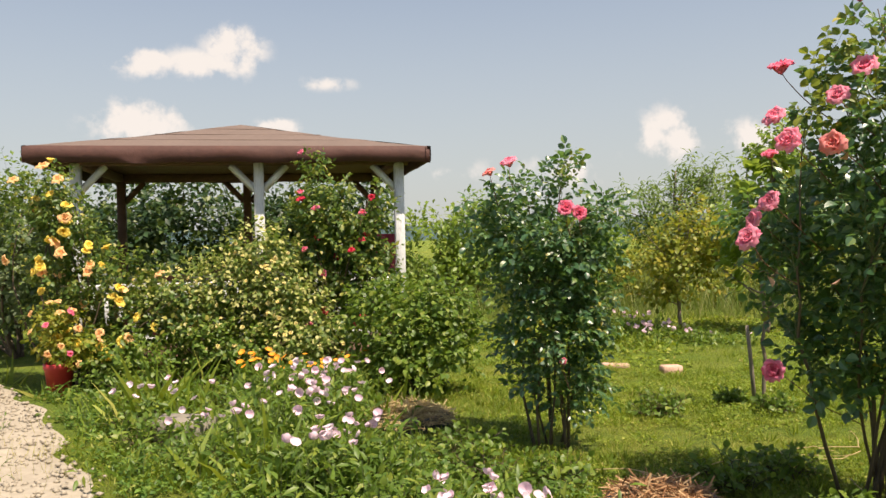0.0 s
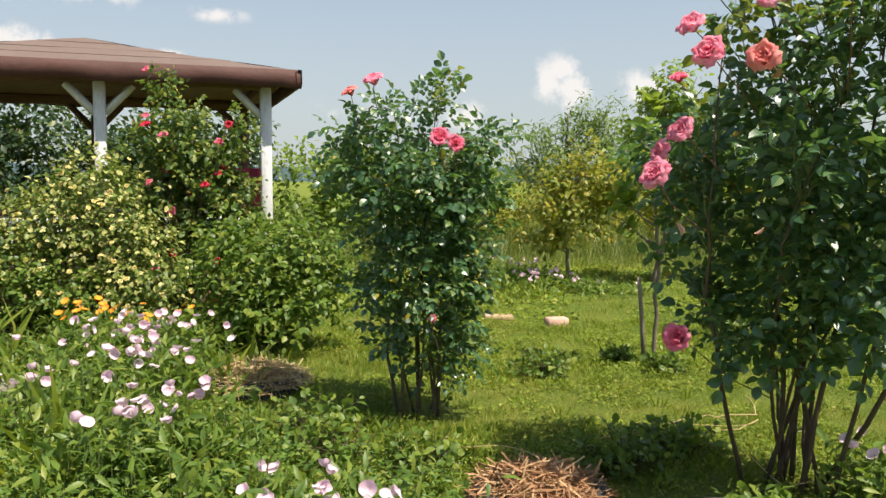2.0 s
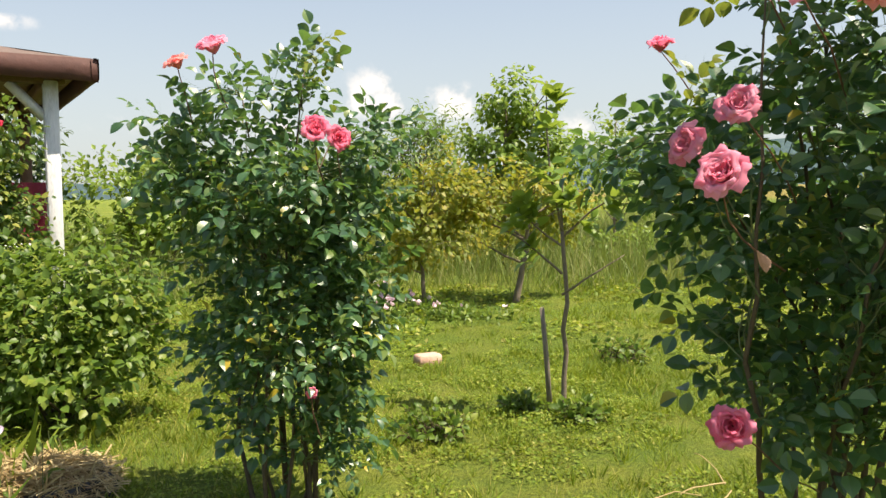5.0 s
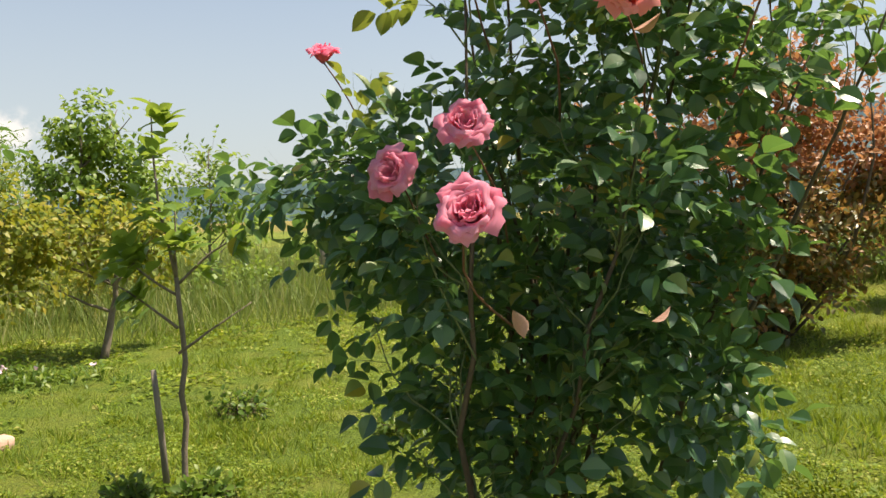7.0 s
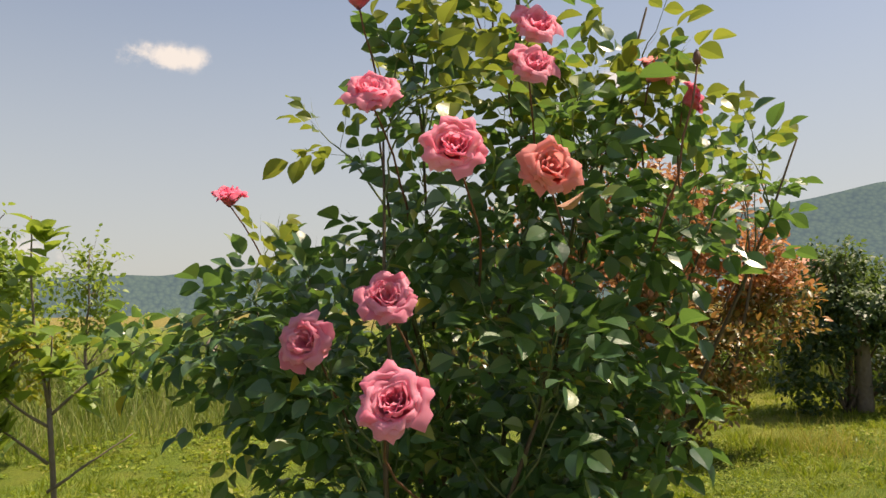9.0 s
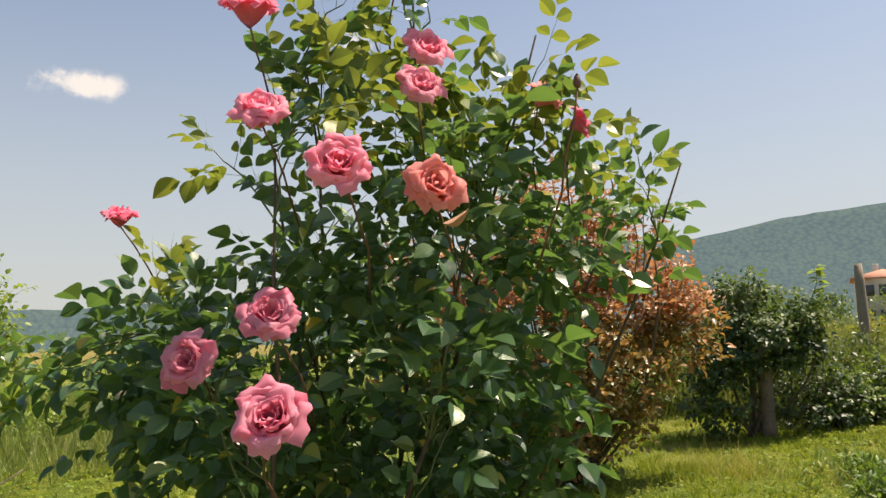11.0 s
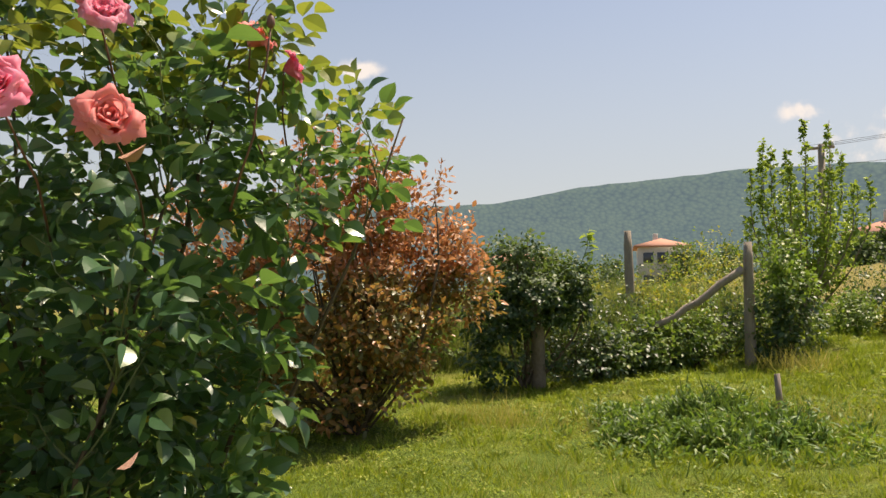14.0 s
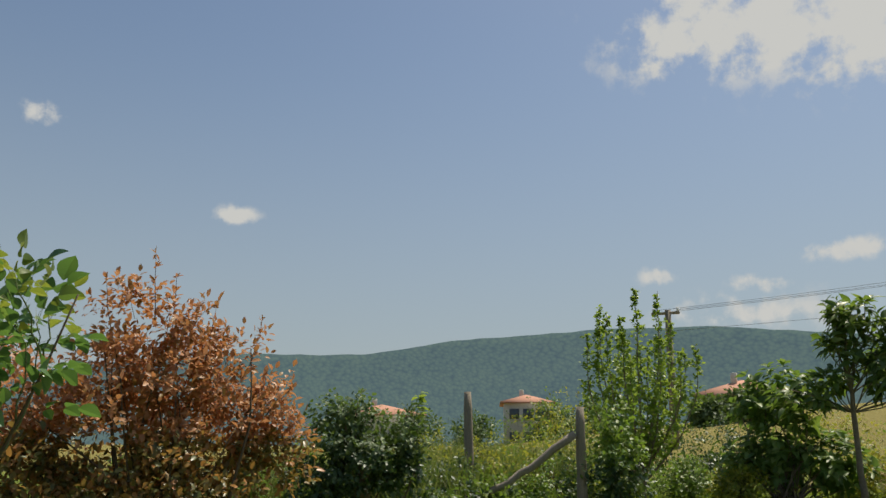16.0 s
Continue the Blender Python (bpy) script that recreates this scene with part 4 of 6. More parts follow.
def gazebo():
    mid = (GAZ_R + GAZ_L) / 2 + gaz_y * GAZ_D / 2
    t = thing("gazebo", mid[0], mid[1], "white-posted wooden gazebo with a brown felt hip roof", "gazebo")
    t.rotation_euler = (0, 0, GAZ_TURN)
    w, d = GAZ_W / 2, GAZ_D / 2
    n = 9
    apex = np.array([0.0, 0.0, EAVE + 0.68])
    corners = [np.array(c) for c in ((-w, -d, EAVE + 0.2), (w, -d, EAVE + 0.2), (w, d, EAVE + 0.2), (-w, d, EAVE + 0.2))]
    for k in range(4):
        a, b = corners[k], corners[(k + 1) % 4]
        idx, v = {}, []
        for i in range(n + 1):
            for j in range(n + 1 - i):
                p = a + (b - a) * (j / n) + (apex - a) * (i / n)
                s = i / n
                p = p + np.array([0, 0, -0.015 * math.sin(math.pi * s) + 0.006 * math.sin(9 * s + 5 * j)])
                idx[i, j] = len(v)
                v.append(p)
        f = []
        for i in range(n):
            for j in range(n - i):
                f.append((idx[i, j], idx[i, j + 1], idx[i + 1, j]))
                if j < n - i - 1:
                    f.append((idx[i, j + 1], idx[i + 1, j + 1], idx[i + 1, j]))
        part("roof_panel", Build().add(v, f), M_ROOF, t, "brown roofing felt")
    for k in range(3):
        seam = Build()
        for q in range(4):
            a, b = corners[q], corners[(q + 1) % 4]
            s = 0.3 + 0.25 * k
            z = -0.015 * math.sin(math.pi * s) + 0.004
            p0, p1 = a + (apex - a) * s, b + (apex - b) * s
            seam.tube([p0 + (0, 0, z), (p0 + p1) / 2 + (0, 0, z), p1 + (0, 0, z)], [0.004] * 3, 5)
        part("roof_seam", seam, M_ROOF, t, kind="stuff")
    for k in range(4):
        a, b = corners[k], corners[(k + 1) % 4]
        lap = unit(b - a) * 0.036
        a, b = a - lap, b + lap
        f = Build()
        m = 24
        out = unit(np.array([(a + b)[0], (a + b)[1], 0]))
        rows = []
        for z, o in ((0.006, 0.0), (0.0, 0.03), (-0.09, 0.032), (-0.185, 0.03), (-0.19, 0.01), (-0.185, -0.02), (0.0, -0.02)):
            tt = np.linspace(0, 1, m)
            sag = 0.012 * np.sin(tt * 17 + k) + 0.008 * np.sin(tt * 41)
            rows.append(a + (b - a) * tt[:, None] + out * (o + (sag[:, None] if o > 0.01 else 0)) + np.c_[np.zeros((m, 2)), z + sag * 0.7 * (z < -0.05)])
        v = np.vstack(rows)
        i, j = np.meshgrid(np.arange(m - 1), np.arange(6))
        q = (j * m + i).ravel()
        f.add(v, np.vstack([np.c_[q, q + 1, q + m + 1], np.c_[q, q + m + 1, q + m]]))
        part("fascia", f, M_FASCIA, t, "red-brown wrapped eaves board")
    for k in range(24):
        y = -d + 0.1 + (GAZ_D - 0.2) * k / 23
        part("ceiling_board", Build().box(0, y, EAVE + 0.13, GAZ_W - 0.12, 0.125, 0.018, 0.004), M_CEILBOARD, t)
    posts = [(-w + 0.45, -d + 0.28), (0.25, -d + 0.28), (w - 0.32, -d + 0.28), (-w + 0.45, d - 0.28), (0.0, d - 0.28), (w - 0.32, d - 0.28)]
    for k, (px, py) in enumerate(posts):
        mat = M_WHITEWOOD if k < 3 else M_DARKWOOD
        part("post", Build().box(px, py, EAVE / 2 - 0.02, 0.12, 0.12, EAVE + 0.1, 0.012), mat, t, "peeling white post" if k < 3 else "dark brown post")
        for s in (-1, 1):
            if abs(px + s * 0.5) < w - 0.2:
                br = Build()
                br.tube([(px + s * 0.05, py, EAVE - 0.3), (px + s * 0.33, py, EAVE + 0.0)], [0.045, 0.045], 4)
                part("brace", br, mat, t, smooth=False)
    for y in (-d + 0.28, d - 0.28):
        part("beam", Build().box(0, y, EAVE + 0.06, GAZ_W - 0.4, 0.1, 0.12, 0.01), M_DARKWOOD, t)
    for x in (-w + 0.45, w - 0.32):
        part("beam", Build().box(x, 0, EAVE + 0.055, 0.1, GAZ_D - 0.7, 0.11, 0.01), M_DARKWOOD, t)
    part("deck", Build().box(0, 0, 0.08, GAZ_W - 0.5, GAZ_D - 0.3, 0.16, 0.01), M_DARKWOOD, t)
    for y in (-d + 0.28, d - 0.28):
        for z in (0.95, 0.32):
            part("rail", Build().box(0, y, z, GAZ_W - 0.9, 0.05, 0.07, 0.006), M_WHITEWOOD, t, "white rail")
        for k in range(24):
            px = -w + 0.6 + (GAZ_W - 1.1) * k / 23
            part("baluster", Build().box(px, y, 0.635, 0.045, 0.03, 0.56, 0.005), M_WHITEWOOD, t)
    return t


gazebo()


def at_gazebo(x, y):
    p = (GAZ_R + GAZ_L) / 2 + gaz_y * GAZ_D / 2 + gaz_x * x + gaz_y * y
    return float(p[0]), float(p[1])


def wooden_chair(x, y, turn):
    t = thing("garden_chair", x, y, "red-brown wooden chair inside the gazebo", "chair", "chairs in the gazebo", z=float(ground_z(x, y)) + 0.16)
    t.rotation_euler = (0, 0, turn)
    part("seat", Build().box(0, 0, 0.45, 0.44, 0.44, 0.035, 0.01), M_BRICKWOOD, t)
    for a in (-1, 1):
        for b in (-1, 1):
            part("leg", Build().box(a * 0.19, b * 0.19, 0.22, 0.04, 0.04, 0.44, 0.006), M_BRICKWOOD, t)
        part("back_post", Build().box(a * 0.19, 0.2, 0.68, 0.04, 0.035, 0.44, 0.006), M_BRICKWOOD, t)
    for k in range(3):
        part("back_slat", Build().box(0, 0.2, 0.62 + 0.12 * k, 0.34, 0.02, 0.07, 0.005), M_BRICKWOOD, t)
    return t


M_BRICKWOOD = plain_mat("red_brown_wood", [(0.2, (0.17, 0.05, 0.03)), (0.8, (0.3, 0.11, 0.06))], 20, 0.5, 0.3)
wooden_chair(*at_gazebo(-0.9, -0.6), GAZ_TURN)
wooden_chair(*at_gazebo(-0.2, 0.5), GAZ_TURN + 2.6)


def garden_table(x, y):
    t = thing("garden_table", x, y, "brown wooden table inside the gazebo", "table", z=float(ground_z(x, y)) + 0.16)
    t.rotation_euler = (0, 0, GAZ_TURN)
    part("tabletop", Build().box(0, 0, 0.73, 1.3, 0.75, 0.04, 0.01), M_BRICKWOOD, t)
    for a in (-1, 1):
        for b in (-1, 1):
            part("leg", Build().box(a * 0.56, b * 0.3, 0.355, 0.06, 0.06, 0.71, 0.008), M_BRICKWOOD, t)


garden_table(*at_gazebo(-1.1, 0.2))


def hanging_cloth():
    x, y = at_gazebo(GAZ_W / 2 - 0.5, -GAZ_D / 2 + 0.42)
    t = thing("hanging_cloth", x, y, "dark red cloth hanging over the gazebo rail", "cloth", z=float(ground_z(x, y)))
    n = 12
    u, v = np.meshgrid(np.linspace(-0.16, 0.16, n), np.linspace(1.0, 1.5, n))
    pts = np.stack([u * 0.9, 0.03 * np.sin(u * 40) + 0.03, v], -1).reshape(-1, 3)
    back = pts + np.array([0, 0.012, 0])
    i, j = np.meshgrid(np.arange(n - 1), np.arange(n - 1))
    k = (j * n + i).ravel()
    f = np.vstack([np.c_[k, k + 1, k + n + 1], np.c_[k, k + n + 1, k + n]])
    part("fabric", Build().add(pts, f).add(back, f[:, ::-1]), M_CLOTH, t)
    t.rotation_euler = (0, 0, GAZ_TURN)


hanging_cloth()

# ---------------------------------------------------------------- shrubs and climbers


def shrub(name, x, y, lobes, n, size, mat, label, template=LEAF_MID, count=4, stems=5, gaps=0.3, category="shrub", group="", shell=0.5, bark=M_STEM, droop=0.2, r0=0.014, scale=3.0, tips=None):
    """lobes relative to the foot."""
    t = thing(name, x, y, label, category, group)
    wood = Build()
    for _ in range(stems):
        l = lobes[rng.integers(len(lobes))]
        end = np.array(l[:3]) + rng.uniform(-0.6, 0.6, 3) * np.array(l[3:])
        stem(wood, (rng.normal(scale=0.05), rng.normal(scale=0.05), -0.04), end, r0 * rng.uniform(0.7, 1.2), r0 * 0.25, 0.06, 8, 6)
    part("stem_growth", wood, bark, t, kind="stuff")
    leaves, tw = Build(), Build()
    extra = Build() if tips else None
    twigs(leaves, lobes, n, count, size, template, shell, gaps, 0.9, droop, 0.7, tw, scale, extra=extra, share=0.38 if tips else 0)
    part("foliage", leaves, mat, t, kind="stuff")
    if tips:
        part("young_foliage", extra, tips, t, kind="stuff")
    part("branching", tw, bark, t, kind="stuff")
    return t


SMALL_RED, SMALL_YELLOW, SMALL_APRICOT = bloom_mesh("rose_bloom", M_RED, 14, 0.5, 1.1, 21, True), bloom_mesh("rose_bloom", M_YELLOW, 14, 0.5, 1.1, 22, True), bloom_mesh("rose_bloom", M_APRICOT, 14, 0.5, 1.15, 23, True)
SMALL_DEEP = bloom_mesh("rose_bloom", M_DEEP, 14, 0.5, 1.1, 24, True)


def dot_blooms(t, meshes, lobes, n, size, facing=(0.35, -0.9, 0.35)):
    """Flowers on the outside of a bush, on the side that looks over the lawn."""
    p, d = lobe_points(lobes, n * 12, 0.06)
    keep = (d @ unit(np.array(facing))) > 0.45
    for q, w in list(zip(p[keep], d[keep]))[:n]:
        flower("rose_bloom", meshes[rng.integers(len(meshes))], t, q + w * 0.07, w + np.array([0, 0, 0.4]) + rng.normal(scale=0.2, size=3), size * rng.uniform(0.8, 1.15))


L = [(0, 0, 1.5, 0.6, 0.4, 0.55), (0.15, 0, 1.9, 0.4, 0.3, 0.4), (-0.45, 0.05, 1.1, 0.55, 0.4, 0.5), (0.35, 0.1, 1.1, 0.5, 0.35, 0.55), (-0.1, 0, 2.3, 0.22, 0.22, 0.22), (0.55, 0, 1.85, 0.25, 0.25, 0.3), (0, 0, 0.6, 0.7, 0.4, 0.45), (0.6, 0.1, 0.6, 0.5, 0.35, 0.4), (0.5, 0.15, 1.4, 0.32, 0.3, 0.5)]
red_rose = shrub("climbing_rose", -2.74, 8.4, L, 4000, 0.06, M_CLIMBER, "red climbing rose against the gazebo", gaps=0.36, stems=12, category="climbing rose", r0=0.02)
dot_blooms(red_rose, [SMALL_RED, SMALL_RED, SMALL_DEEP], L, 18, 0.095)
L = [(0, 0, 0.95, 0.7, 0.4, 0.42), (0.5, 0, 0.75, 0.55, 0.4, 0.5), (-0.7, -0.2, 0.85, 0.5, 0.4, 0.35), (0.3, 0, 1.35, 0.4, 0.35, 0.3), (0.7, -0.1, 0.4, 0.55, 0.4, 0.38), (-0.6, -0.1, 0.4, 0.5, 0.35, 0.35), (0.0, -0.1, 0.4, 0.5, 0.4, 0.4)]
cream = shrub("cream_rose_bush", -3.42, 7.62, L, 3300, 0.055, M_CREAM, "cream flowering rose bush before the gazebo", gaps=0.22, stems=8, category="rose bush")
dot_blooms(cream, [bloom_mesh("rose_bloom", M_BUTTER, 12, 0.5, 1.2, 31, True)], L, 110, 0.043)
L = [(-0.55, 0, 1.95, 0.34, 0.3, 0.36), (-0.3, 0, 1.5, 0.4, 0.35, 0.45), (0.05, 0, 1.25, 0.42, 0.35, 0.4), (0.65, 0, 1.2, 0.42, 0.3, 0.26), (0.35, 0, 0.6, 0.6, 0.35, 0.45), (-0.15, 0, 0.8, 0.35, 0.3, 0.4), (-0.15, 0, 2.05, 0.3, 0.3, 0.3),
     (1.1, 0.2, 0.85, 0.45, 0.3, 0.4), (0.0, 0, 1.75, 0.3, 0.3, 0.3)]
yellow = shrub("climbing_rose", -4.98, 7.0, L, 2800, 0.055, M_CLIMBER, "yellow and apricot climbing rose by the gazebo", gaps=0.38, stems=12, category="climbing rose", r0=0.018)
dot_blooms(yellow, [SMALL_YELLOW, SMALL_APRICOT, SMALL_YELLOW], L, 46, 0.11)
L = [(0, 0, 1.4, 1.2, 0.7, 1.0), (-1.0, 0.4, 1.1, 1.0, 0.8, 1.0)]
shrub("large_shrub", -7.4, 8.9, L, 2200, 0.09, M_GREY_GREEN, "large grey-green bush beside the gazebo", gaps=0.3, stems=7, r0=0.03)
L = [(0, 0, 0.55, 0.62, 0.5, 0.5), (0.3, 0, 0.75, 0.45, 0.4, 0.4), (-0.3, 0.1, 0.8, 0.4, 0.4, 0.4), (0.05, -0.1, 0.35, 0.7, 0.5, 0.33)]
shrub("green_shrub", -1.35, 7.15, L, 1900, 0.06, M_SHRUB, "dense fresh green shrub on the lawn", gaps=0.22, stems=10)
L = [(0, 0, 0.35, 0.7, 0.4, 0.35), (-0.9, -0.5, 0.3, 0.6, 0.4, 0.3), (-1.1, -0.2, 0.3, 0.5, 0.4, 0.3)]
shrub("low_green_shrub", -3.4, 7.3, L, 1300, 0.055, M_SHRUB, "low green growth along the gazebo's foot", gaps=0.25, stems=6)
# hedgerow seen beyond the gazebo and between the roses
for hx, hy, hr, hh, hm, hl in [(-2.4, 14.0, 1.3, 1.1, M_SAPLING, "bright green hedge bush behind the gazebo"), (-0.7, 15.0, 1.1, 0.9, M_SHRUB, "green hedge bush at the lawn's end"), (-5.2, 13.6, 1.7, 1.5, M_DARK, "dark green tree behind the gazebo"),
                               (-8.0, 12.8, 1.9, 1.6, M_DARK, "dark green tree behind the gazebo"), (-11, 12, 2.0, 1.6, M_SHRUB, "green bush at the garden's edge")]:
    L = [(0, 0, hh * 0.7, hr, hr * 0.8, hh * 0.7), (hr * 0.3, 0, hh * 1.3, hr * 0.6, hr * 0.6, hh * 0.6), (-hr * 0.5, 0.1, hh * 1.1, hr * 0.6, hr * 0.6, hh * 0.6)]
    shrub("hedge_bush", hx, hy, L, 3000 if hm is M_DARK else 1500, 0.13 if hm is M_DARK else 0.11, hm, hl, template=LEAF_SMALL, gaps=0.35, stems=6, r0=0.03, group="hedge behind the lawn", scale=1.5)

# ---------------------------------------------------------------- saplings and trees on the lawn


def tree(name, x, y, height, label, lobes, n, size, mat, trunk_r=0.03, lean=(0, 0), template=LEAF_MID, limbs=8, gaps=0.3, bark=M_BARK, shell=0.5, count=5, droop=0.3, category="tree", group="", fork=0.35, scale=2.0):
    t = thing(name, x, y, label, category, group)
    trunk = Build()
    top = np.array([lean[0], lean[1], height])
    pts = stem(trunk, (0, 0, -0.06), top, trunk_r, trunk_r * 0.2, 0.02, 12, 8)
    part("trunk", trunk, bark, t)
    for _ in range(limbs):
        l = lobes[rng.integers(len(lobes))]
        end = np.array(l[:3]) + rng.uniform(-0.8, 0.8, 3) * np.array(l[3:])
        h = np.clip((end[2] / height) * 0.75, fork, 0.9)
        q = pts[int(h * 11)]
        limb = Build()
        stem(limb, q, end, trunk_r * 0.4, trunk_r * 0.1, 0.05, 7, 5)
        part("limb", limb, bark, t)
    leaves, tw = Build(), Build()
    twigs(leaves, lobes, n, count, size, template, shell, gaps, 0.9, droop, 0.7, tw, scale)
    part("crown", leaves, mat, t, kind="stuff")
    part("branching", tw, bark, t, kind="stuff")
    return t


BROAD = leaf_template([0, 0.2, 0.27, 0.25, 0.15, 0], 0.3, 0.3)
STRAP = leaf_template([0, 0.13, 0.19, 0.17, 0.09, 0], 0.35, 0.45)


def whorl(build, at, way, n, size, template, spread=1.0, sag=0.25):
    """Leaves that stand round the tip of a branch."""
    way = unit(np.asarray(way, float))
    a = unit(np.cross(way, (0.4, 0.3, 0.85)))
    b = np.cross(way, a)
    k = rng.uniform(0, 6.28) + 2.4 * np.arange(n)
    back = rng.random(n)[:, None]
    ax = (np.cos(k)[:, None] * a + np.sin(k)[:, None] * b) * spread + way * (0.25 + 0.7 * (1 - back)) - np.array([0, 0, sag]) + rng.normal(scale=0.18, size=(n, 3))
    build.scatter(template, at - way * back * size * 0.9, ax, way + np.array([0, 0, 0.5]) + rng.normal(scale=0.45, size=(n, 3)), size * rng.uniform(0.65, 1.15, n))


def sapling(x, y):
    t = thing("walnut_sapling", x, y, "young broad-leaved sapling beside a leaning stake", "tree")
    trunk, leaves = Build(), Build()
    fork = np.array([0.0, 0.0, 1.14])
    stem(trunk, (0, 0, -0.06), fork, 0.017, 0.012, 0.012, 9, 8)
    part("trunk", trunk, M_BARK, t)
    across = np.array([0.895, -0.445, 0.0])
    for start, reach, rise, ends in [(1.13, -0.13, 2.05, 7), (1.1, 0.4, 1.42, 4), (0.88, -0.4, 1.14, 4), (1.12, 0.12, 1.5, 3), (0.75, 0.32, 1.0, 0), (1.05, -0.3, 1.34, 4)]:
        limb = Build()
        p = stem(limb, (0, 0, start), across * reach + (rng.normal(scale=0.08), rng.normal(scale=0.08), rise), 0.009, 0.003, 0.05, 9, 6)
        part("limb", limb, M_BARK, t)
        for k in range(ends):
            q = p[-1 - min(k, 6)] + rng.normal(scale=0.03 + 0.03 * (k > 0), size=3)
            whorl(leaves, q, p[-1] - p[-3] + rng.normal(scale=0.02, size=3) + (0, 0, 0.02), 9, 0.125, BROAD, 0.85, 0.0)
    part("crown", leaves, M_SAPLING, t, kind="stuff")


sapling(1.73, 6.88)


def stake(x, y, h, r, label, lean=(0, 0), name="wooden_stake"):
    t = thing(name, x, y, label, "stake")
    b = Build()
    b.tube([(0, 0, -0.1), (lean[0] * 0.5, lean[1] * 0.5, h * 0.5), (lean[0], lean[1], h)], [r * 1.05, r, r * 0.85], 9)
    part("shaft", b, M_POST, t)
    return t


stake(1.69, 7.0, 0.66, 0.017, "short grey weathered stake beside the sapling", (-0.06, 0))
tree("small_fruit_tree", 1.2, 11.3, 1.5, "thin yellow-green fruit tree on the lawn", [(0, 0, 1.0, 0.7, 0.6, 0.55), (0.25, 0, 1.35, 0.5, 0.5, 0.5), (-0.3, 0, 0.75, 0.45, 0.4, 0.35)], 620, 0.075, M_YELLOWGREEN, 0.03, limbs=8, gaps=0.3)
tree("small_fruit_tree", 2.3, 11.6, 1.4, "crooked young fruit tree with yellow-green leaves", [(-0.1, 0, 1.3, 0.7, 0.6, 0.4), (0.5, 0, 1.1, 0.5, 0.5, 0.35), (-0.6, 0, 1.0, 0.4, 0.4, 0.3)], 520, 0.08, M_YELLOWGREEN, 0.045, (0.25, 0), limbs=8, gaps=0.3)
tree("willowy_tree", 1.3, 18.2, 2.5, "bushy grey-green willow at the lawn's end", [(0, 0, 1.4, 1.2, 1.0, 1.0), (0.6, 0, 2.2, 0.7, 0.7, 0.7), (-0.7, 0, 1.7, 0.7, 0.7, 0.7)], 1500, 0.13, M_WILLOW, 0.06, limbs=9, template=LEAF_LONG, gaps=0.35)
tree("green_tree", 3.0, 16.2, 2.8, "light green tree at the lawn's end", [(0, 0, 1.9, 0.9, 0.8, 0.8), (0.2, 0, 2.7, 0.6, 0.6, 0.5), (0.9, 0, 1.7, 0.7, 0.7, 0.6), (-0.7, 0, 1.5, 0.6, 0.6, 0.5)], 1300, 0.11, M_SAPLING, 0.06, limbs=9, gaps=0.35, droop=0.5)
tree("green_tree", 4.6, 15.0, 2.3, "sparse young tree beyond the lawn", [(0, 0, 1.7, 0.5, 0.5, 0.9), (0.4, 0, 1.1, 0.5, 0.4, 0.4)], 260, 0.09, M_SAPLING, 0.03, limbs=7, gaps=0.3)
for k, (bx, by, bw, bh, mat) in enumerate([(0.4, 14.5, 1.2, 0.8, M_YELLOWGREEN), (2.6, 14.5, 1.2, 0.7, M_YELLOWGREEN), (5.0, 14.2, 1.3, 0.5, M_SAPLING), (7.2, 13.6, 1.4, 0.5, M_YELLOWGREEN), (9.5, 13.0, 1.6, 0.6, M_SAPLING), (12.0, 12.0, 1.5, 0.7, M_SHRUB)]):
    shrub("wild_bush", bx, by, [(0, 0, bh * 0.5, bw, bw * 0.6, bh * 0.5), (bw * 0.3, 0, bh * 0.9, bw * 0.5, bw * 0.5, bh * 0.4)], 700, 0.085, mat, "yellow-green wild bush at the meadow's edge", template=LEAF_SMALL, gaps=0.35, stems=5, group="wild bushes along the meadow", scale=1.5)

# ---------------------------------------------------------------- photinia, dark shrub, fence side
L = [(0, 0, 1.15, 0.95, 0.9, 0.7), (-0.2, 0.1, 1.9, 0.75, 0.75, 0.6), (0.45, -0.45, 1.65, 0.6, 0.55, 0.6), (-0.7, 0.6, 1.2, 0.7, 0.8, 0.7), (-0.35, 0.2, 2.5, 0.4, 0.45, 0.42), (0.35, -0.45, 2.15, 0.4, 0.4, 0.38), (-0.1, 0.2, 0.5, 0.9, 0.9, 0.42), (-0.9, 1.1, 1.75, 0.55, 0.6, 0.6),
     (0.65, -0.75, 1.35, 0.42, 0.4, 0.4), (-1.0, 1.3, 0.9, 0.6, 0.6, 0.6), (-0.05, -0.15, 2.5, 0.3, 0.35, 0.35), (0.7, -0.75, 1.85, 0.28, 0.28, 0.26)]
photinia = shrub("photinia_shrub", 7.18, 7.06, L, 8400, 0.074, M_PHOTINIA, "tall photinia shrub with orange-red young leaves", gaps=0.38, stems=30, r0=0.022, bark=M_STEM, tips=M_PHOTINIA_RED, template=LEAF_PHOT, scale=2.6, droop=-0.15)
tw = Build()
sp = Build()
for ex, ey, ez in [(-0.35, 0.0, 3.12), (-0.1, -0.05, 2.95), (0.45, -0.65, 2.6), (-0.6, 0.3, 2.85), (0.2, -0.3, 2.7)]:
    pts = stem(sp, (ex * 0.8, ey * 0.8, ez - 0.6), (ex, ey, ez), 0.006, 0.002, 0.03, 6, 5)
    q = np.repeat(pts[2:], 5, 0)
    tw.scatter(LEAF_LONG, q, rng.normal(size=(len(q), 3)) + (0, 0, 0.9), rng.normal(size=(len(q), 3)) + (0, 0, 0.5), 0.07)
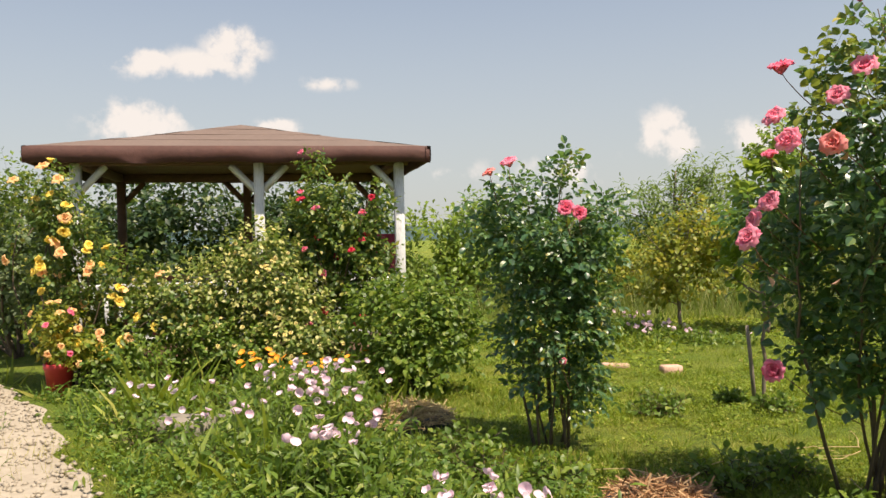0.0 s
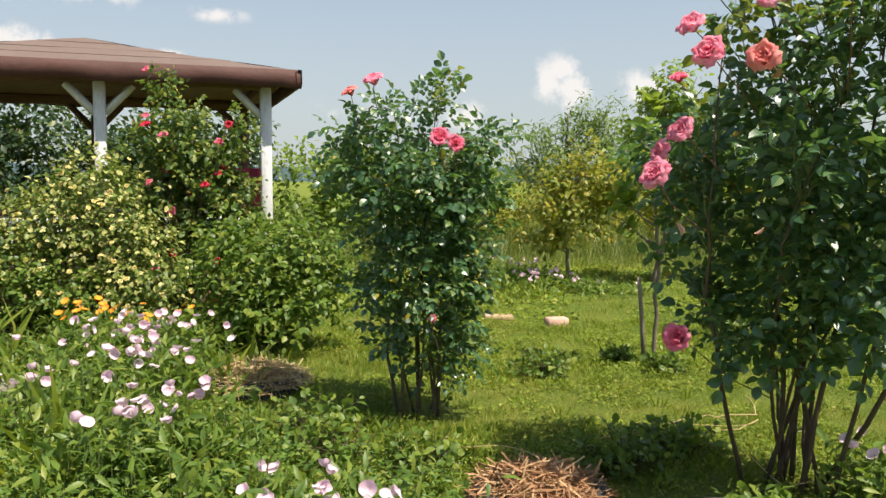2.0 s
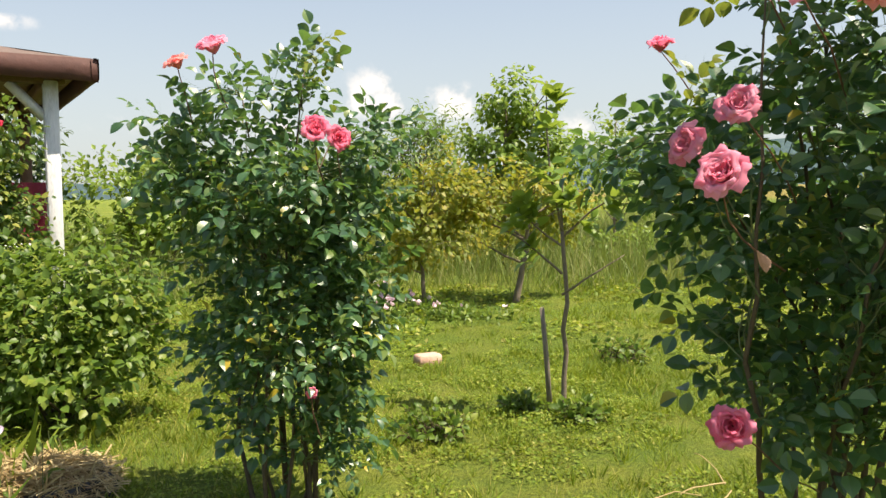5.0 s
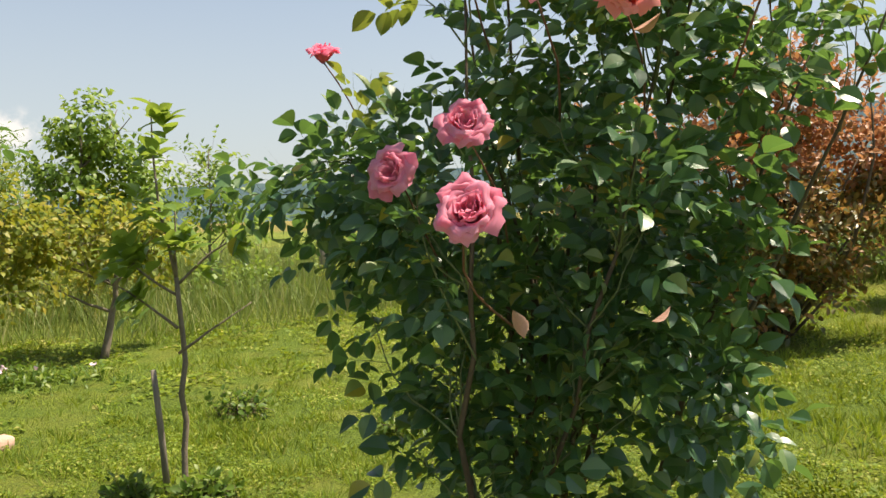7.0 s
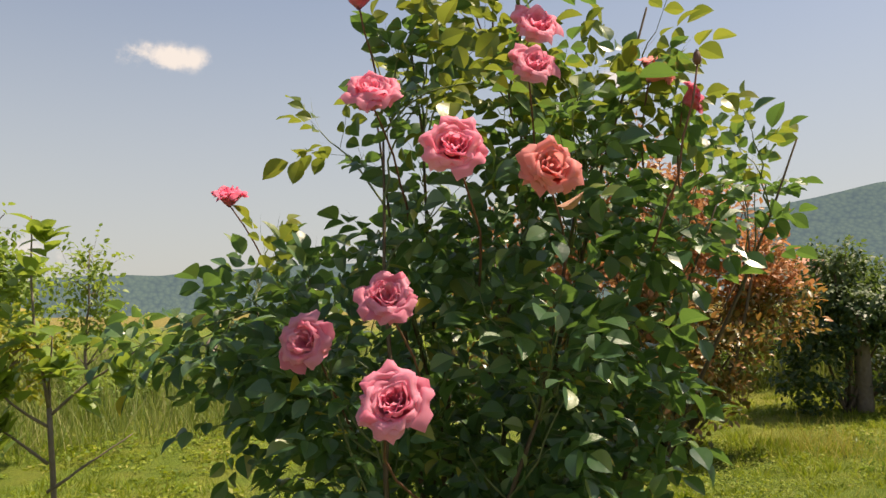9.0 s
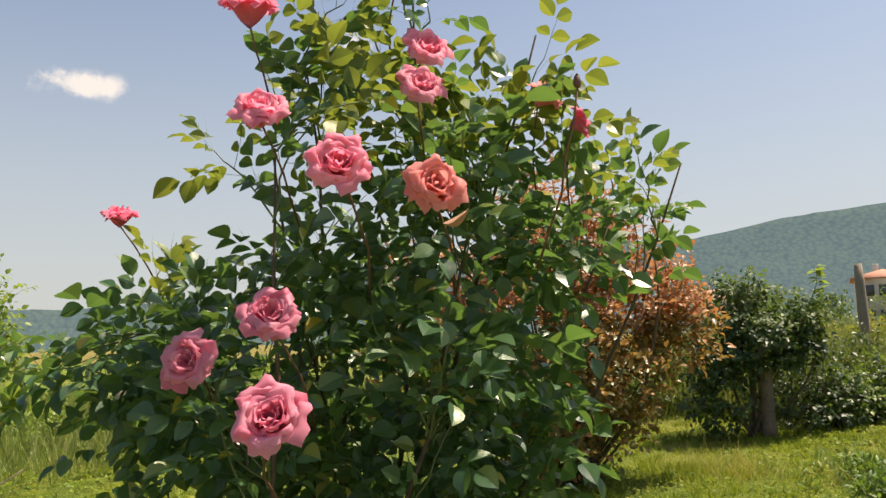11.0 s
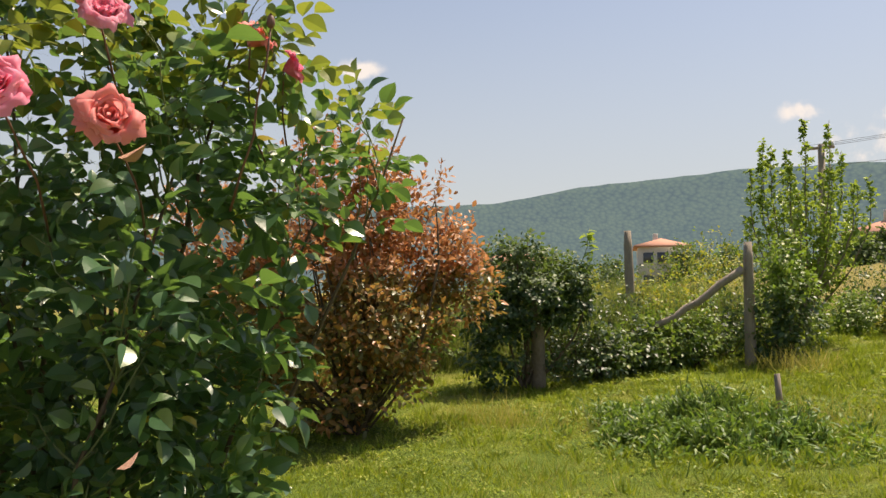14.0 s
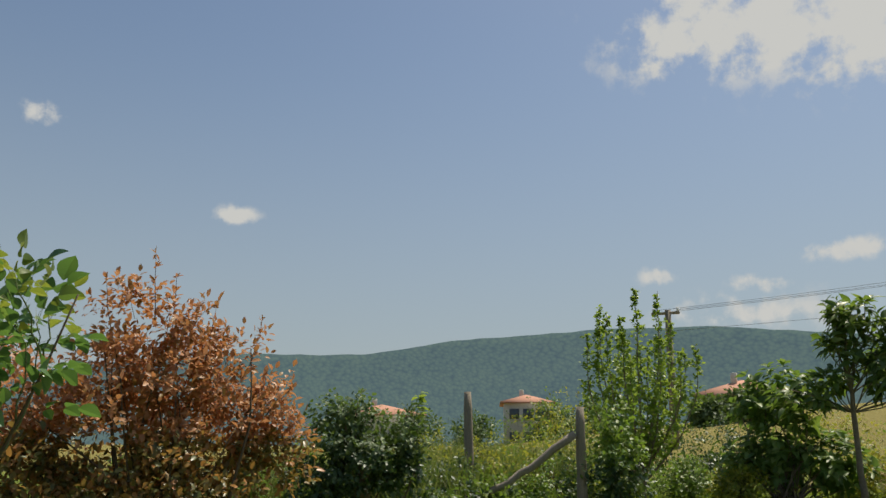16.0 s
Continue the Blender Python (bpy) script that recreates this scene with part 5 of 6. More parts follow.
part("shoot_foliage", tw, M_PHOTINIA_RED, photinia, "dark red shoot tips", kind="stuff")
part("shoot_growth", sp, M_RED_STEM, photinia, kind="stuff")
L = [(0, 0, 1.25, 0.66, 0.66, 0.5), (0.25, -0.35, 1.2, 0.5, 0.45, 0.45), (-0.2, 0.25, 0.95, 0.5, 0.5, 0.5), (-0.1, 0.1, 1.68, 0.42, 0.42, 0.24), (-0.3, 0.3, 0.4, 0.4, 0.4, 0.35), (0.3, -0.6, 1.25, 0.3, 0.3, 0.3)]
dark = shrub("dark_shrub", 10.05, 6.6, L, 2700, 0.065, M_DARK, "dark evergreen shrub on a stout trunk beside the photinia", gaps=0.3, stems=10, r0=0.022, tips=M_GREY_GREEN)
trunk = Build()
stem(trunk, (0.1, -0.12, -0.05), (0.05, -0.1, 1.2), 0.1, 0.07, 0.02, 8, 9)
part("trunk", trunk, M_BARK, dark)
sprig, sprig_leaves = Build(), Build()
tip = stem(sprig, (0.2, -0.5, 1.2), (0.3, -0.75, 1.98), 0.008, 0.003, 0.03, 8, 5)
for k in (3, 5, 6, 7):
    whorl(sprig_leaves, tip[k], (rng.normal(scale=0.4), rng.normal(scale=0.4), 1), 7, 0.13, BROAD)
part("shoot", sprig, M_GREEN_STEM, dark)
part("shoot_foliage", sprig_leaves, M_SAPLING, dark, "light green broad leaves", kind="stuff")


def tall_grass():
    """Uncut grass and weeds along the fence and the far edge of the lawn."""
    b = Build()
    n = 60000
    x, y = rng.uniform(9.5, 19, n), rng.uniform(3.4, 13, n)
    lim = 3.9 + 0.42 * (14 - x).clip(0, 9) + 0.3 * np.sin(x * 2)
    keep = (y > lim + np.where(x < 11.2, 3.4, 1.5) + rng.normal(scale=0.3, size=n)) & (y < lim + 5.5)
    x, y = x[keep], y[keep]
    ax = np.c_[rng.normal(scale=0.28, size=(len(x), 2)), np.ones(len(x))]
    b.scatter(THIN, np.c_[x, y, ground_z(x, y) - 0.02], ax, rng.normal(size=(len(x), 3)), rng.uniform(0.45, 1.25, len(x)))
    n = 30000
    x, y = rng.uniform(-6, 11, n), rng.uniform(11.6, 20, n)
    keep = y > 12.3 + 0.5 * np.sin(x) - 0.1 * x + rng.normal(scale=0.3, size=n)
    x, y = x[keep], y[keep]
    b.scatter(THIN, np.c_[x, y, ground_z(x, y) - 0.02], np.c_[rng.normal(scale=0.3, size=(len(x), 2)), np.ones(len(x))], rng.normal(size=(len(x), 3)), rng.uniform(0.4, 0.8, len(x)))
    return tagged(new("tall_grass", b.mesh("tall_grass", M_TALL_GRASS)), "uncut tall grass gone to seed along the fence", "grass", kind="stuff")


tall_grass()
for k in range(9):
    wx = 10.9 + 0.24 * k
    wy = 4.75 + 0.42 * (14 - wx) * 0.9 + rng.uniform(-0.1, 0.2)
    shrub("weed_clump", wx, wy, [(0, 0, 0.22, 0.36, 0.34, 0.26), (0.1, 0, 0.45, 0.24, 0.24, 0.22)], 230, 0.07, (M_DARK, M_SHRUB, M_SHRUB)[k % 3], "dark leafy weeds at the foot of the fence", template=LEAF_MID, gaps=0.15, stems=3, group="weeds along the fence", r0=0.006)
for k in range(30):
    wx = 10.2 + 6.5 * rng.random()
    lim = 4.5 + 0.42 * max(0, 14 - wx)
    wy = lim + 3.2 * rng.random() ** 1.3
    ws = rng.uniform(0.35, 0.62) + 0.08 * (wy - lim)
    shrub("weed_clump", wx, wy, [(0, 0, ws * 0.6, ws, ws, ws * 0.7), (ws * 0.3, 0, ws * 1.2, ws * 0.6, ws * 0.6, ws * 0.6)], 300, 0.07, (M_SHRUB, M_YELLOWGREEN, M_SHRUB, M_DARK)[k % 4], "leafy green weeds growing along the fence", template=LEAF_SMALL, gaps=0.25, stems=4, group="weeds along the fence")


def fence_post(x, y, h, r, lean):
    t = thing("fence_post", x, y, "split grey wooden fence post with a cracked top", "fence post", "fence posts")
    b = Build()
    z = np.linspace(-0.1, h, 9)
    p = np.c_[lean[0] * z / h + rng.normal(scale=0.008, size=9), lean[1] * z / h, z]
    b.tube(p, r * np.array([1.1, 1.08, 1, 1, 0.95, 0.97, 0.92, 0.9, 0.7]), 9)
    part("shaft", b, M_POST, t)
    return t


fence_post(12.6, 4.36, 1.72, 0.075, (0.0, 0.0))
fence_post(13.3, 6.2, 1.95, 0.075, (-0.05, 0.05))


def fence_rail():
    t = thing("fence_rail", 12.55, 4.5, "sagging bent wooden fence rail fixed to the post", "fence rail")
    base = np.array(t.location)
    b = Build()
    s = np.linspace(0, 1, 14)
    a, c = np.array([12.5, 4.42, 1.98]), np.array([11.7, 6.25, 0.98])
    p = a + (c - a) * s[:, None]
    p[:, 2] += -0.2 * np.sin(s * math.pi) + rng.normal(scale=0.012, size=14)
    b.tube(p - base, np.linspace(0.055, 0.04, 14), 9)
    part("pole", b, M_POST, t)


fence_rail()
L = [(0, 0, 0.7, 0.55, 0.5, 0.7), (0.1, 0, 1.3, 0.4, 0.4, 0.5), (0.15, 0.1, 0.35, 0.6, 0.55, 0.4)]
shrub("climbing_vine", 12.9, 3.95, L, 900, 0.075, M_DARK, "dark leafy vine overgrowing the fence post", gaps=0.2, stems=6, tips=M_SHRUB)


def vase_tree(name, x, y, height, width, label, limbs, leaf, mat):
    """Many slender limbs that rise from a low fork, leafy along their whole length."""
    t = thing(name, x, y, label, "tree")
    trunk, leaves = Build(), Build()
    stem(trunk, (0, 0, -0.06), (0.02, 0, 0.75), 0.055, 0.045, 0.02, 6, 8)
    part("trunk", trunk, M_BARK, t)
    for k in range(limbs):
        a = 2.4 * k + rng.normal(scale=0.2)
        r = width * (0.12 + 0.88 * ((k + 0.5) / limbs) ** 0.7)
        top = height * (1.0 - 0.3 * (r / width) ** 2) * rng.uniform(0.7, 1.03)
        end = np.array([r * math.cos(a), r * math.sin(a), top])
        limb = Build()
        s = np.linspace(0, 1, 12)[:, None]
        p = np.array([0.02, 0, rng.uniform(0.3, 0.75)]) * (1 - s) + end * s + np.sin(s * math.pi) * np.r_[end[:2] * 0.35, 0] + rng.normal(scale=0.012, size=(12, 3))
        limb.tube(p, np.linspace(0.018, 0.004, 12), 6)
        part("limb", limb, M_BARK, t)
        n = int(24 * top)
        f = rng.random(n) ** 0.85
        q = np.stack([np.interp(0.12 + 0.88 * f, s[:, 0], p[:, c]) for c in range(3)], 1)
        wide = (0.04 + 0.13 * np.sin(np.clip(f * 1.1, 0, 1) * math.pi) ** 0.7)[:, None]
        d = unit(rng.normal(size=(n, 3)) * (1, 1, 0.5) + (0, 0, 0.7))
        for m in range(4):
            leaves.scatter(LEAF_MID, q + d * wide * (0.25 + 0.25 * m), d + rng.normal(scale=0.7, size=(n, 3)), rng.normal(scale=0.5, size=(n, 3)) + (0, 0, 0.8), leaf * rng.uniform(0.7, 1.2, n))
    part("crown", leaves, mat, t, kind="stuff")
    return t


def whorl_tree(name, x, y, label, category, height, lobes, whorls, n, size, template, mat, trunk_r, sag):
    """Limbs that end in rosettes of large leaves."""
    t = thing(name, x, y, label, category)
    leaves = Build()
    base = None
    if height:
        trunk = Build()
        base = stem(trunk, (0, 0, -0.08), (0, 0, height), trunk_r, trunk_r * 0.3, 0.02, 12, 9)
        part("trunk", trunk, M_BARK, t)
    p, d = lobe_points(lobes, whorls, 0.35)
    for k, (q, w) in enumerate(zip(p, d)):
        if k % 6 == 0:
            limb = Build()
            a = base[int(np.clip(q[2] / height * 8, 5, 10))] if height else np.array([rng.normal(scale=0.1), rng.normal(scale=0.1), -0.05])
            stem(limb, a, q, trunk_r * 0.24, 0.006, 0.08, 7, 6)
            part("limb", limb, M_BARK, t)
        whorl(leaves, q, w * 0.7 + (0, 0, 0.7), n, size, template, 1.0, sag)
    part("crown", leaves, mat, t, kind="stuff")
    return t


vase_tree("upright_plum_tree", 15.5, 3.92, 3.85, 1.05, "slender upright light green tree by the fence", 24, 0.075, M_SAPLING)
whorl_tree("loquat_tree", 16.6, 0.45, "broad-leaved tree with long drooping dark leaves", "tree", 3.4, [(0, -0.1, 3.2, 0.55, 0.6, 0.45), (0, -0.75, 2.3, 0.8, 0.8, 0.6), (0, 0.45, 2.1, 0.6, 0.45, 0.45), (0.0, -1.0, 3.0, 0.6, 0.7, 0.5), (0, 0.1, 2.6, 0.5, 0.5, 0.4), (0, 0.9, 1.7, 0.6, 0.5, 0.5)], 180, 10, 0.25, STRAP, M_LOQUAT, 0.06, 0.12)
whorl_tree("fig_bush", 17.4, 1.65, "fig bush with large light green leaves", "shrub", 0, [(0, 0, 1.0, 0.6, 0.75, 0.75), (0, 0.35, 1.7, 0.5, 0.5, 0.4), (0, -0.8, 0.75, 0.6, 0.8, 0.6), (0, 0.7, 0.7, 0.5, 0.5, 0.5), (0, -0.1, 2.05, 0.5, 0.75, 0.45)], 270, 9, 0.19, BROAD, M_FIG, 0.07, 0.25)
for k, (bx, by, bs) in enumerate([(18.8, 2.9, 0.55), (17.2, 3.3, 0.5), (18.3, 0.2, 0.6), (18.0, -1.2, 0.7), (19.5, 1.8, 0.7), (17.0, 2.4, 0.45), (21, 4.2, 0.8), (19.2, 4.6, 0.75), (20.5, 0.6, 0.8), (21.5, 2.6, 0.75), (21, -1.6, 0.9), (20, -3.0, 0.9), (22.5, 5.6, 1.0), (24, 7.5, 1.1), (20.8, 6.5, 1.0), (19.6, 8.5, 1.0)]):
    bs = bs * 1.4 if bx > 20 else bs
    shrub("garden_bush", bx, by, [(0, 0, bs * 0.6, bs * 1.2, bs * 1.2, bs * 0.7), (0.2, 0, bs * 1.1, bs * 0.7, bs * 0.7, bs * 0.5)], 520, 0.08, (M_DARK, M_SHRUB, M_YELLOWGREEN)[k % 3], "mixed green bush at the upper edge of the lawn", template=LEAF_SMALL, gaps=0.25, stems=4, group="bushes at the upper lawn", scale=2.0)
L = [(0, 0, 0.35, 0.16, 0.16, 0.34), (0, 0, 0.72, 0.07, 0.07, 0.22), (0.02, -0.24, 0.3, 0.11, 0.11, 0.28), (0.0, 0.2, 0.3, 0.1, 0.1, 0.3), (-0.15, 0.05, 0.28, 0.1, 0.1, 0.26), (0.16, -0.06, 0.35, 0.1, 0.1, 0.3), (-0.1, -0.4, 0.16, 0.1, 0.1, 0.16), (0.0, 0.42, 0.14, 0.1, 0.1, 0.14)]
shrub("golden_thuja", 8.35, 1.4, L, 2600, 0.05, M_THUJA, "small golden yellow conifer on the lawn", template=LEAF_LONG, gaps=0.22, stems=4, droop=-0.9, scale=7.0)
# weeds clump and stub post on the lawn
weeds = thing("iris_clump", 8.35, 4.0, "clump of uncut bladed leaves on the lawn", "plant")
bl = Build()
n = 5200
u = rng.normal(scale=(0.5, 0.5), size=(n, 2))
clump = np.array([noise.noise(Vector((a * 3.5, c * 3.5, 4))) for a, c in u])
u, clump = u[clump > -0.15], clump[clump > -0.15]
n = len(u)
foot = np.c_[u, ground_z(8.35 + u[:, 0], 4 + u[:, 1]) - float(ground_z(8.35, 4.0)) - 0.02]
tall = rng.uniform(0.1, 0.36, n) * np.exp(-0.35 * (u ** 2).sum(1)) * (0.65 + 1.2 * np.clip(clump, 0, 1))
bl.scatter(BLADE, foot, np.c_[rng.normal(scale=0.55, size=(n, 2)), np.ones(n)], rng.normal(size=(n, 3)), tall * 1.2)
leafy = Build()
for k in range(4):
    leafy.scatter(LEAF_LONG, foot + np.c_[rng.normal(scale=0.03, size=(n, 2)), tall * (0.25 + 0.2 * k)], rng.normal(size=(n, 3)) + (0, 0, 0.5), rng.normal(scale=0.5, size=(n, 3)) + (0, 0, 1), rng.uniform(0.05, 0.1, n))
part("foliage", leafy, M_WEED, weeds, kind="stuff")
part("blade_growth", bl, M_IRIS, weeds, kind="stuff")
stake(9.1, 3.55, 0.44, 0.032, "short weathered stub post on the lawn", (0.02, 0.03), "stub_post")


for k, (wx, wy, ws) in enumerate([(1.8, 6.75, 0.12), (1.5, 7.0, 0.1), (0.9, 6.6, 0.2), (2.6, 8.4, 0.22), (0.3, 7.4, 0.18), (-0.3, 5.0, 0.25), (-0.1, 4.6, 0.24), (0.35, 4.5, 0.2), (1.3, 4.6, 0.2), (1.6, 4.9, 0.2), (3.3, 7.2, 0.2), (-1.9, 4.6, 0.25), (-2.6, 4.9, 0.25), (-3.1, 5.4, 0.28),
                                   (-2.1, 5.7, 0.28), (-2.9, 6.2, 0.3), (-3.7, 6.1, 0.3), (-0.9, 4.3, 0.24), (-0.4, 3.8, 0.24)]):
    shrub("lawn_weed", wx, wy, [(0, 0, ws * 0.35, ws, ws, ws * 0.4)], 80, 0.05, M_SHRUB, "low green leafy weed in the lawn", gaps=0.0, stems=2, droop=-0.2, r0=0.004, group="weeds in the lawn")
stake(6.3, 14.6, 0.95, 0.1, "thick grey post standing in the meadow", (0.02, 0.0), "meadow_post")


def dry_tuft(x, y, spread, h, n):
    t = thing("dry_grass_tuft", x, y, "tuft of yellowed dry grass on the lawn", "grass tuft", "dry grass tufts")
    b = Build()
    u = rng.normal(size=(n, 2)) * spread
    b.scatter(THIN, np.c_[u, ground_z(x + u[:, 0], y + u[:, 1]) - float(ground_z(x, y)) - 0.01], np.c_[rng.normal(scale=0.5, size=(n, 2)), np.ones(n)], rng.normal(size=(n, 3)), rng.uniform(0.6, 1.2, n) * h)
    part("blade_growth", b, M_STRAW_GREEN, t, kind="stuff")


for dx, dy, ds, dh in [(12.2, 3.75, 0.25, 0.4), (9.0, 3.3, 0.3, 0.3), (8.0, 5.2, 0.3, 0.2), (6.2, 4.6, 0.4, 0.16), (10.5, 2.4, 0.4, 0.18), (7.9, 6.0, 0.25, 0.3), (2.9, 3.2, 0.35, 0.14), (0.5, 4.9, 0.4, 0.14), (-0.6, 6.6, 0.5, 0.16), (1.4, 5.3, 0.5, 0.13), (-3.2, 4.5, 0.5, 0.16), (5.2, 3.4, 0.5, 0.13)]:
    dry_tuft(dx, dy, ds, dh, 330)
for k in range(9):
    sx, sy = rng.uniform(0.2, 2.2), rng.uniform(4.3, 5.6)
    st = thing("fallen_stalk", sx, sy, "long pale dry stalk lying on the grass", "stalk", "dry stalks on the lawn")
    bb = Build()
    aa = rng.uniform(0, 6.28)
    dd = np.array([math.cos(aa), math.sin(aa), 0]) * rng.uniform(0.3, 0.55)
    stem(bb, (0, 0, 0.05), dd + (0, 0, 0.06), 0.004, 0.002, 0.12, 8, 5)
    part("stem", bb, M_STRAW, st)


def mulch_heap():
    t = thing("straw_heap", 19.4, -0.2, "low heap of pale brown cuttings", "heap")
    b = Build()
    n = 1800
    a, r = rng.uniform(0, 6.28, n), rng.random(n) ** 0.5
    p = np.c_[0.6 * r * np.cos(a), 1.7 * r * np.sin(a), 0.45 * (1 - r ** 2) * rng.uniform(0.6, 1.05, n)]
    b.scatter(STRAW, p, rng.normal(size=(n, 3)) * (1, 1, 0.4), rng.normal(size=(n, 3)) + (0, 0, 1), rng.uniform(0.12, 0.3, n))
    part("fill", b, M_STRAW, t, kind="stuff")


mulch_heap()

# ---------------------------------------------------------------- houses, pole, wires in the distance


def house(name, x, y, z, w, d, h, roof_h, turn, label, hip=True, wall=None):
    t = thing(name, x, y, label, "house", "distant houses", z=z)
    t.rotation_euler = (0, 0, turn)
    part("wall", Build().box(0, 0, h / 2, w, d, h, 0.02), wall or M_WALL, t)
    o = 0.5
    rd = max(0.0, (w - d) / 2) if hip else w / 2 + o
    c = [(-w / 2 - o, -d / 2 - o, h), (w / 2 + o, -d / 2 - o, h), (w / 2 + o, d / 2 + o, h), (-w / 2 - o, d / 2 + o, h), (-rd, 0, h + roof_h), (rd, 0, h + roof_h)]
    low = [(p[0], p[1], p[2] - 0.18) for p in c[:4]]
    r = Build().add(c + low, [(0, 1, 5), (0, 5, 4), (1, 2, 5), (2, 3, 4), (2, 4, 5), (3, 0, 4), (0, 6, 7), (0, 7, 1), (1, 7, 8), (1, 8, 2), (2, 8, 9), (2, 9, 3), (3, 9, 6), (3, 6, 0), (6, 9, 8), (6, 8, 7)])
    roof = part("roof", r, M_TILE, t, "orange tiled roof", smooth=False)
    part("chimney", Build().box(w * 0.12, d * 0.1, h + roof_h + 0.1, 0.6, 0.6, 1.2, 0.03), M_WALL, roof)
    for storey in range(max(1, int(h // 2.8))):
        for k in range(3):
            win = part("window", Build().box(-w / 2 - 0.02, -d / 2 + d * (k + 0.75) / 3.5, 1.6 + 2.8 * storey, 0.12, 1.2, 1.3, 0.02), M_GLASS, t)
            part("frame", Build().box(-w / 2 - 0.03, -d / 2 + d * (k + 0.75) / 3.5, 0.92 + 2.8 * storey, 0.22, 1.4, 0.1, 0.01), M_WALL, win)
    return t


house("house", 104, 29.2, 2.6, 7, 5.8, 5.9, 1.1, 0.3, "white two-storey house with an orange hip roof")
house("house", 90, 43.0, 1.2, 8, 8.5, 5.2, 1.3, 0.5, "distant house with a pinkish orange roof")
house("farmhouse", 93, 2.6, 5.8, 9, 8.0, 2.4, 1.7, 1.5, "low farmhouse with an orange tiled roof")
for k, (bx, by, bs) in enumerate([(80, 3.0, 1.6), (82, 0.5, 1.4), (78, 5.5, 1.3), (84, 6.2, 1.2), (88, 38, 2.6), (95, 33, 2.2), (97, 24, 2.4), (92, 47, 3.0), (99, 20, 2.0)]):
    shrub("far_bush", bx, by, [(0, 0, bs * 0.7, bs * 1.3, bs * 1.3, bs * 0.8), (0, 0.3, bs * 1.2, bs * 0.8, bs * 0.8, bs * 0.6)], 500, 0.45, M_FAR_TREE, "dark green bush near the distant houses", template=LEAF_SMALL, gaps=0.2, stems=3, group="bushes near the distant houses", r0=0.1, scale=0.6)


def power_pole():
    t = thing("power_pole", 40.3, 5.5, "grey wooden power pole with insulators", "power pole")
    z0 = float(ground_z(40.3, 5.5))
    h = 8.5 - z0
    part("mast", Build().tube([(0, 0, -0.3), (0, 0, h * 0.5), (0, 0, h)], [0.2, 0.17, 0.14], 10), M_POST, t)
    part("crossarm", Build().box(-0.05, 0.1, h - 0.15, 0.12, 1.3, 0.12, 0.02), M_POST, t)
    for k in (-1, 1):
        part("insulator", Build().tube([(0, 0.1 + k * 0.55, h - 0.1), (0, 0.1 + k * 0.55, h + 0.12)], [0.07, 0.05], 8), M_WHITEWOOD, t)
    for k, (o, zz) in enumerate([(-0.45, h), (0.1, h - 0.1), (0.65, h), (0.1, h - 1.0)]):
        w = Build()
        s = np.linspace(0, 1, 16)
        a, c = np.array([0, o, zz]), np.array([-6.0, -32.0 + o, zz + 3.2 - 0.6 * (k == 3)])
        p = a + (c - a) * s[:, None]
        p[:, 2] -= 0.7 * np.sin(s * math.pi)
        w.tube(p, [0.008] * 16, 5)
        part("cable", w, M_WIRE, t)


power_pole()

# ---------------------------------------------------------------- flower patch, tyres, small things
PALE = [cup_mesh("evening_primrose_flower", M_PALE, 4, s, f) for s, f in ((1, 0.5), (2, 0.8), (3, 1.0))]


def primrose_patch(x, y, lobes, flowers, n, label):
    """lobes: x, y, spread x, spread y, height, share."""
    t = thing("evening_primrose_patch", x, y, label, "flower patch", "pink evening primrose patches")
    base = float(t.location.z)
    leaves, st = Build(), Build()
    lb = np.array(lobes, float)
    k = rng.choice(len(lb), n, p=lb[:, 5] / lb[:, 5].sum())
    p = lb[k, :2] + rng.normal(size=(n, 2)) * lb[k, 2:4]
    hgt = lb[k, 4] * rng.uniform(0.5, 1.0, n)
    foot = np.c_[p, ground_z(x + p[:, 0], y + p[:, 1]) - base]
    for i in range(7):
        q = foot + np.c_[rng.normal(scale=0.025, size=(n, 2)), hgt * (i + 1) / 7]
        leaves.scatter(LEAF_LONG, q, rng.normal(size=(n, 3)) + (0, 0, 0.45), rng.normal(scale=0.5, size=(n, 3)) + (0, 0, 1), rng.uniform(0.05, 0.1, n))
    for a in range(0, n, 2):
        st.tube([foot[a] - (0, 0, 0.02), foot[a] + (rng.normal(scale=0.02), rng.normal(scale=0.02), hgt[a])], [0.0025, 0.0018], 3, cap=False)
    part("foliage", leaves, M_SHRUB, t, kind="stuff")
    part("stalk_growth", st, M_GREEN_STEM, t, kind="stuff")
    k = rng.choice(len(lb), flowers, p=lb[:, 5] / lb[:, 5].sum())
    for i in range(flowers):
        q = lb[k[i], :2] + rng.normal(size=2) * lb[k[i], 2:4] * 0.8
        z = float(ground_z(x + q[0], y + q[1])) - base + lb[k[i], 4] * rng.uniform(0.85, 1.12)
        flower("flower", PALE[rng.integers(3)], t, (q[0], q[1], z), rng.normal(scale=0.5, size=3) + np.array([0.15, -0.3, 0.8]), rng.uniform(0.045, 0.064))
    return t


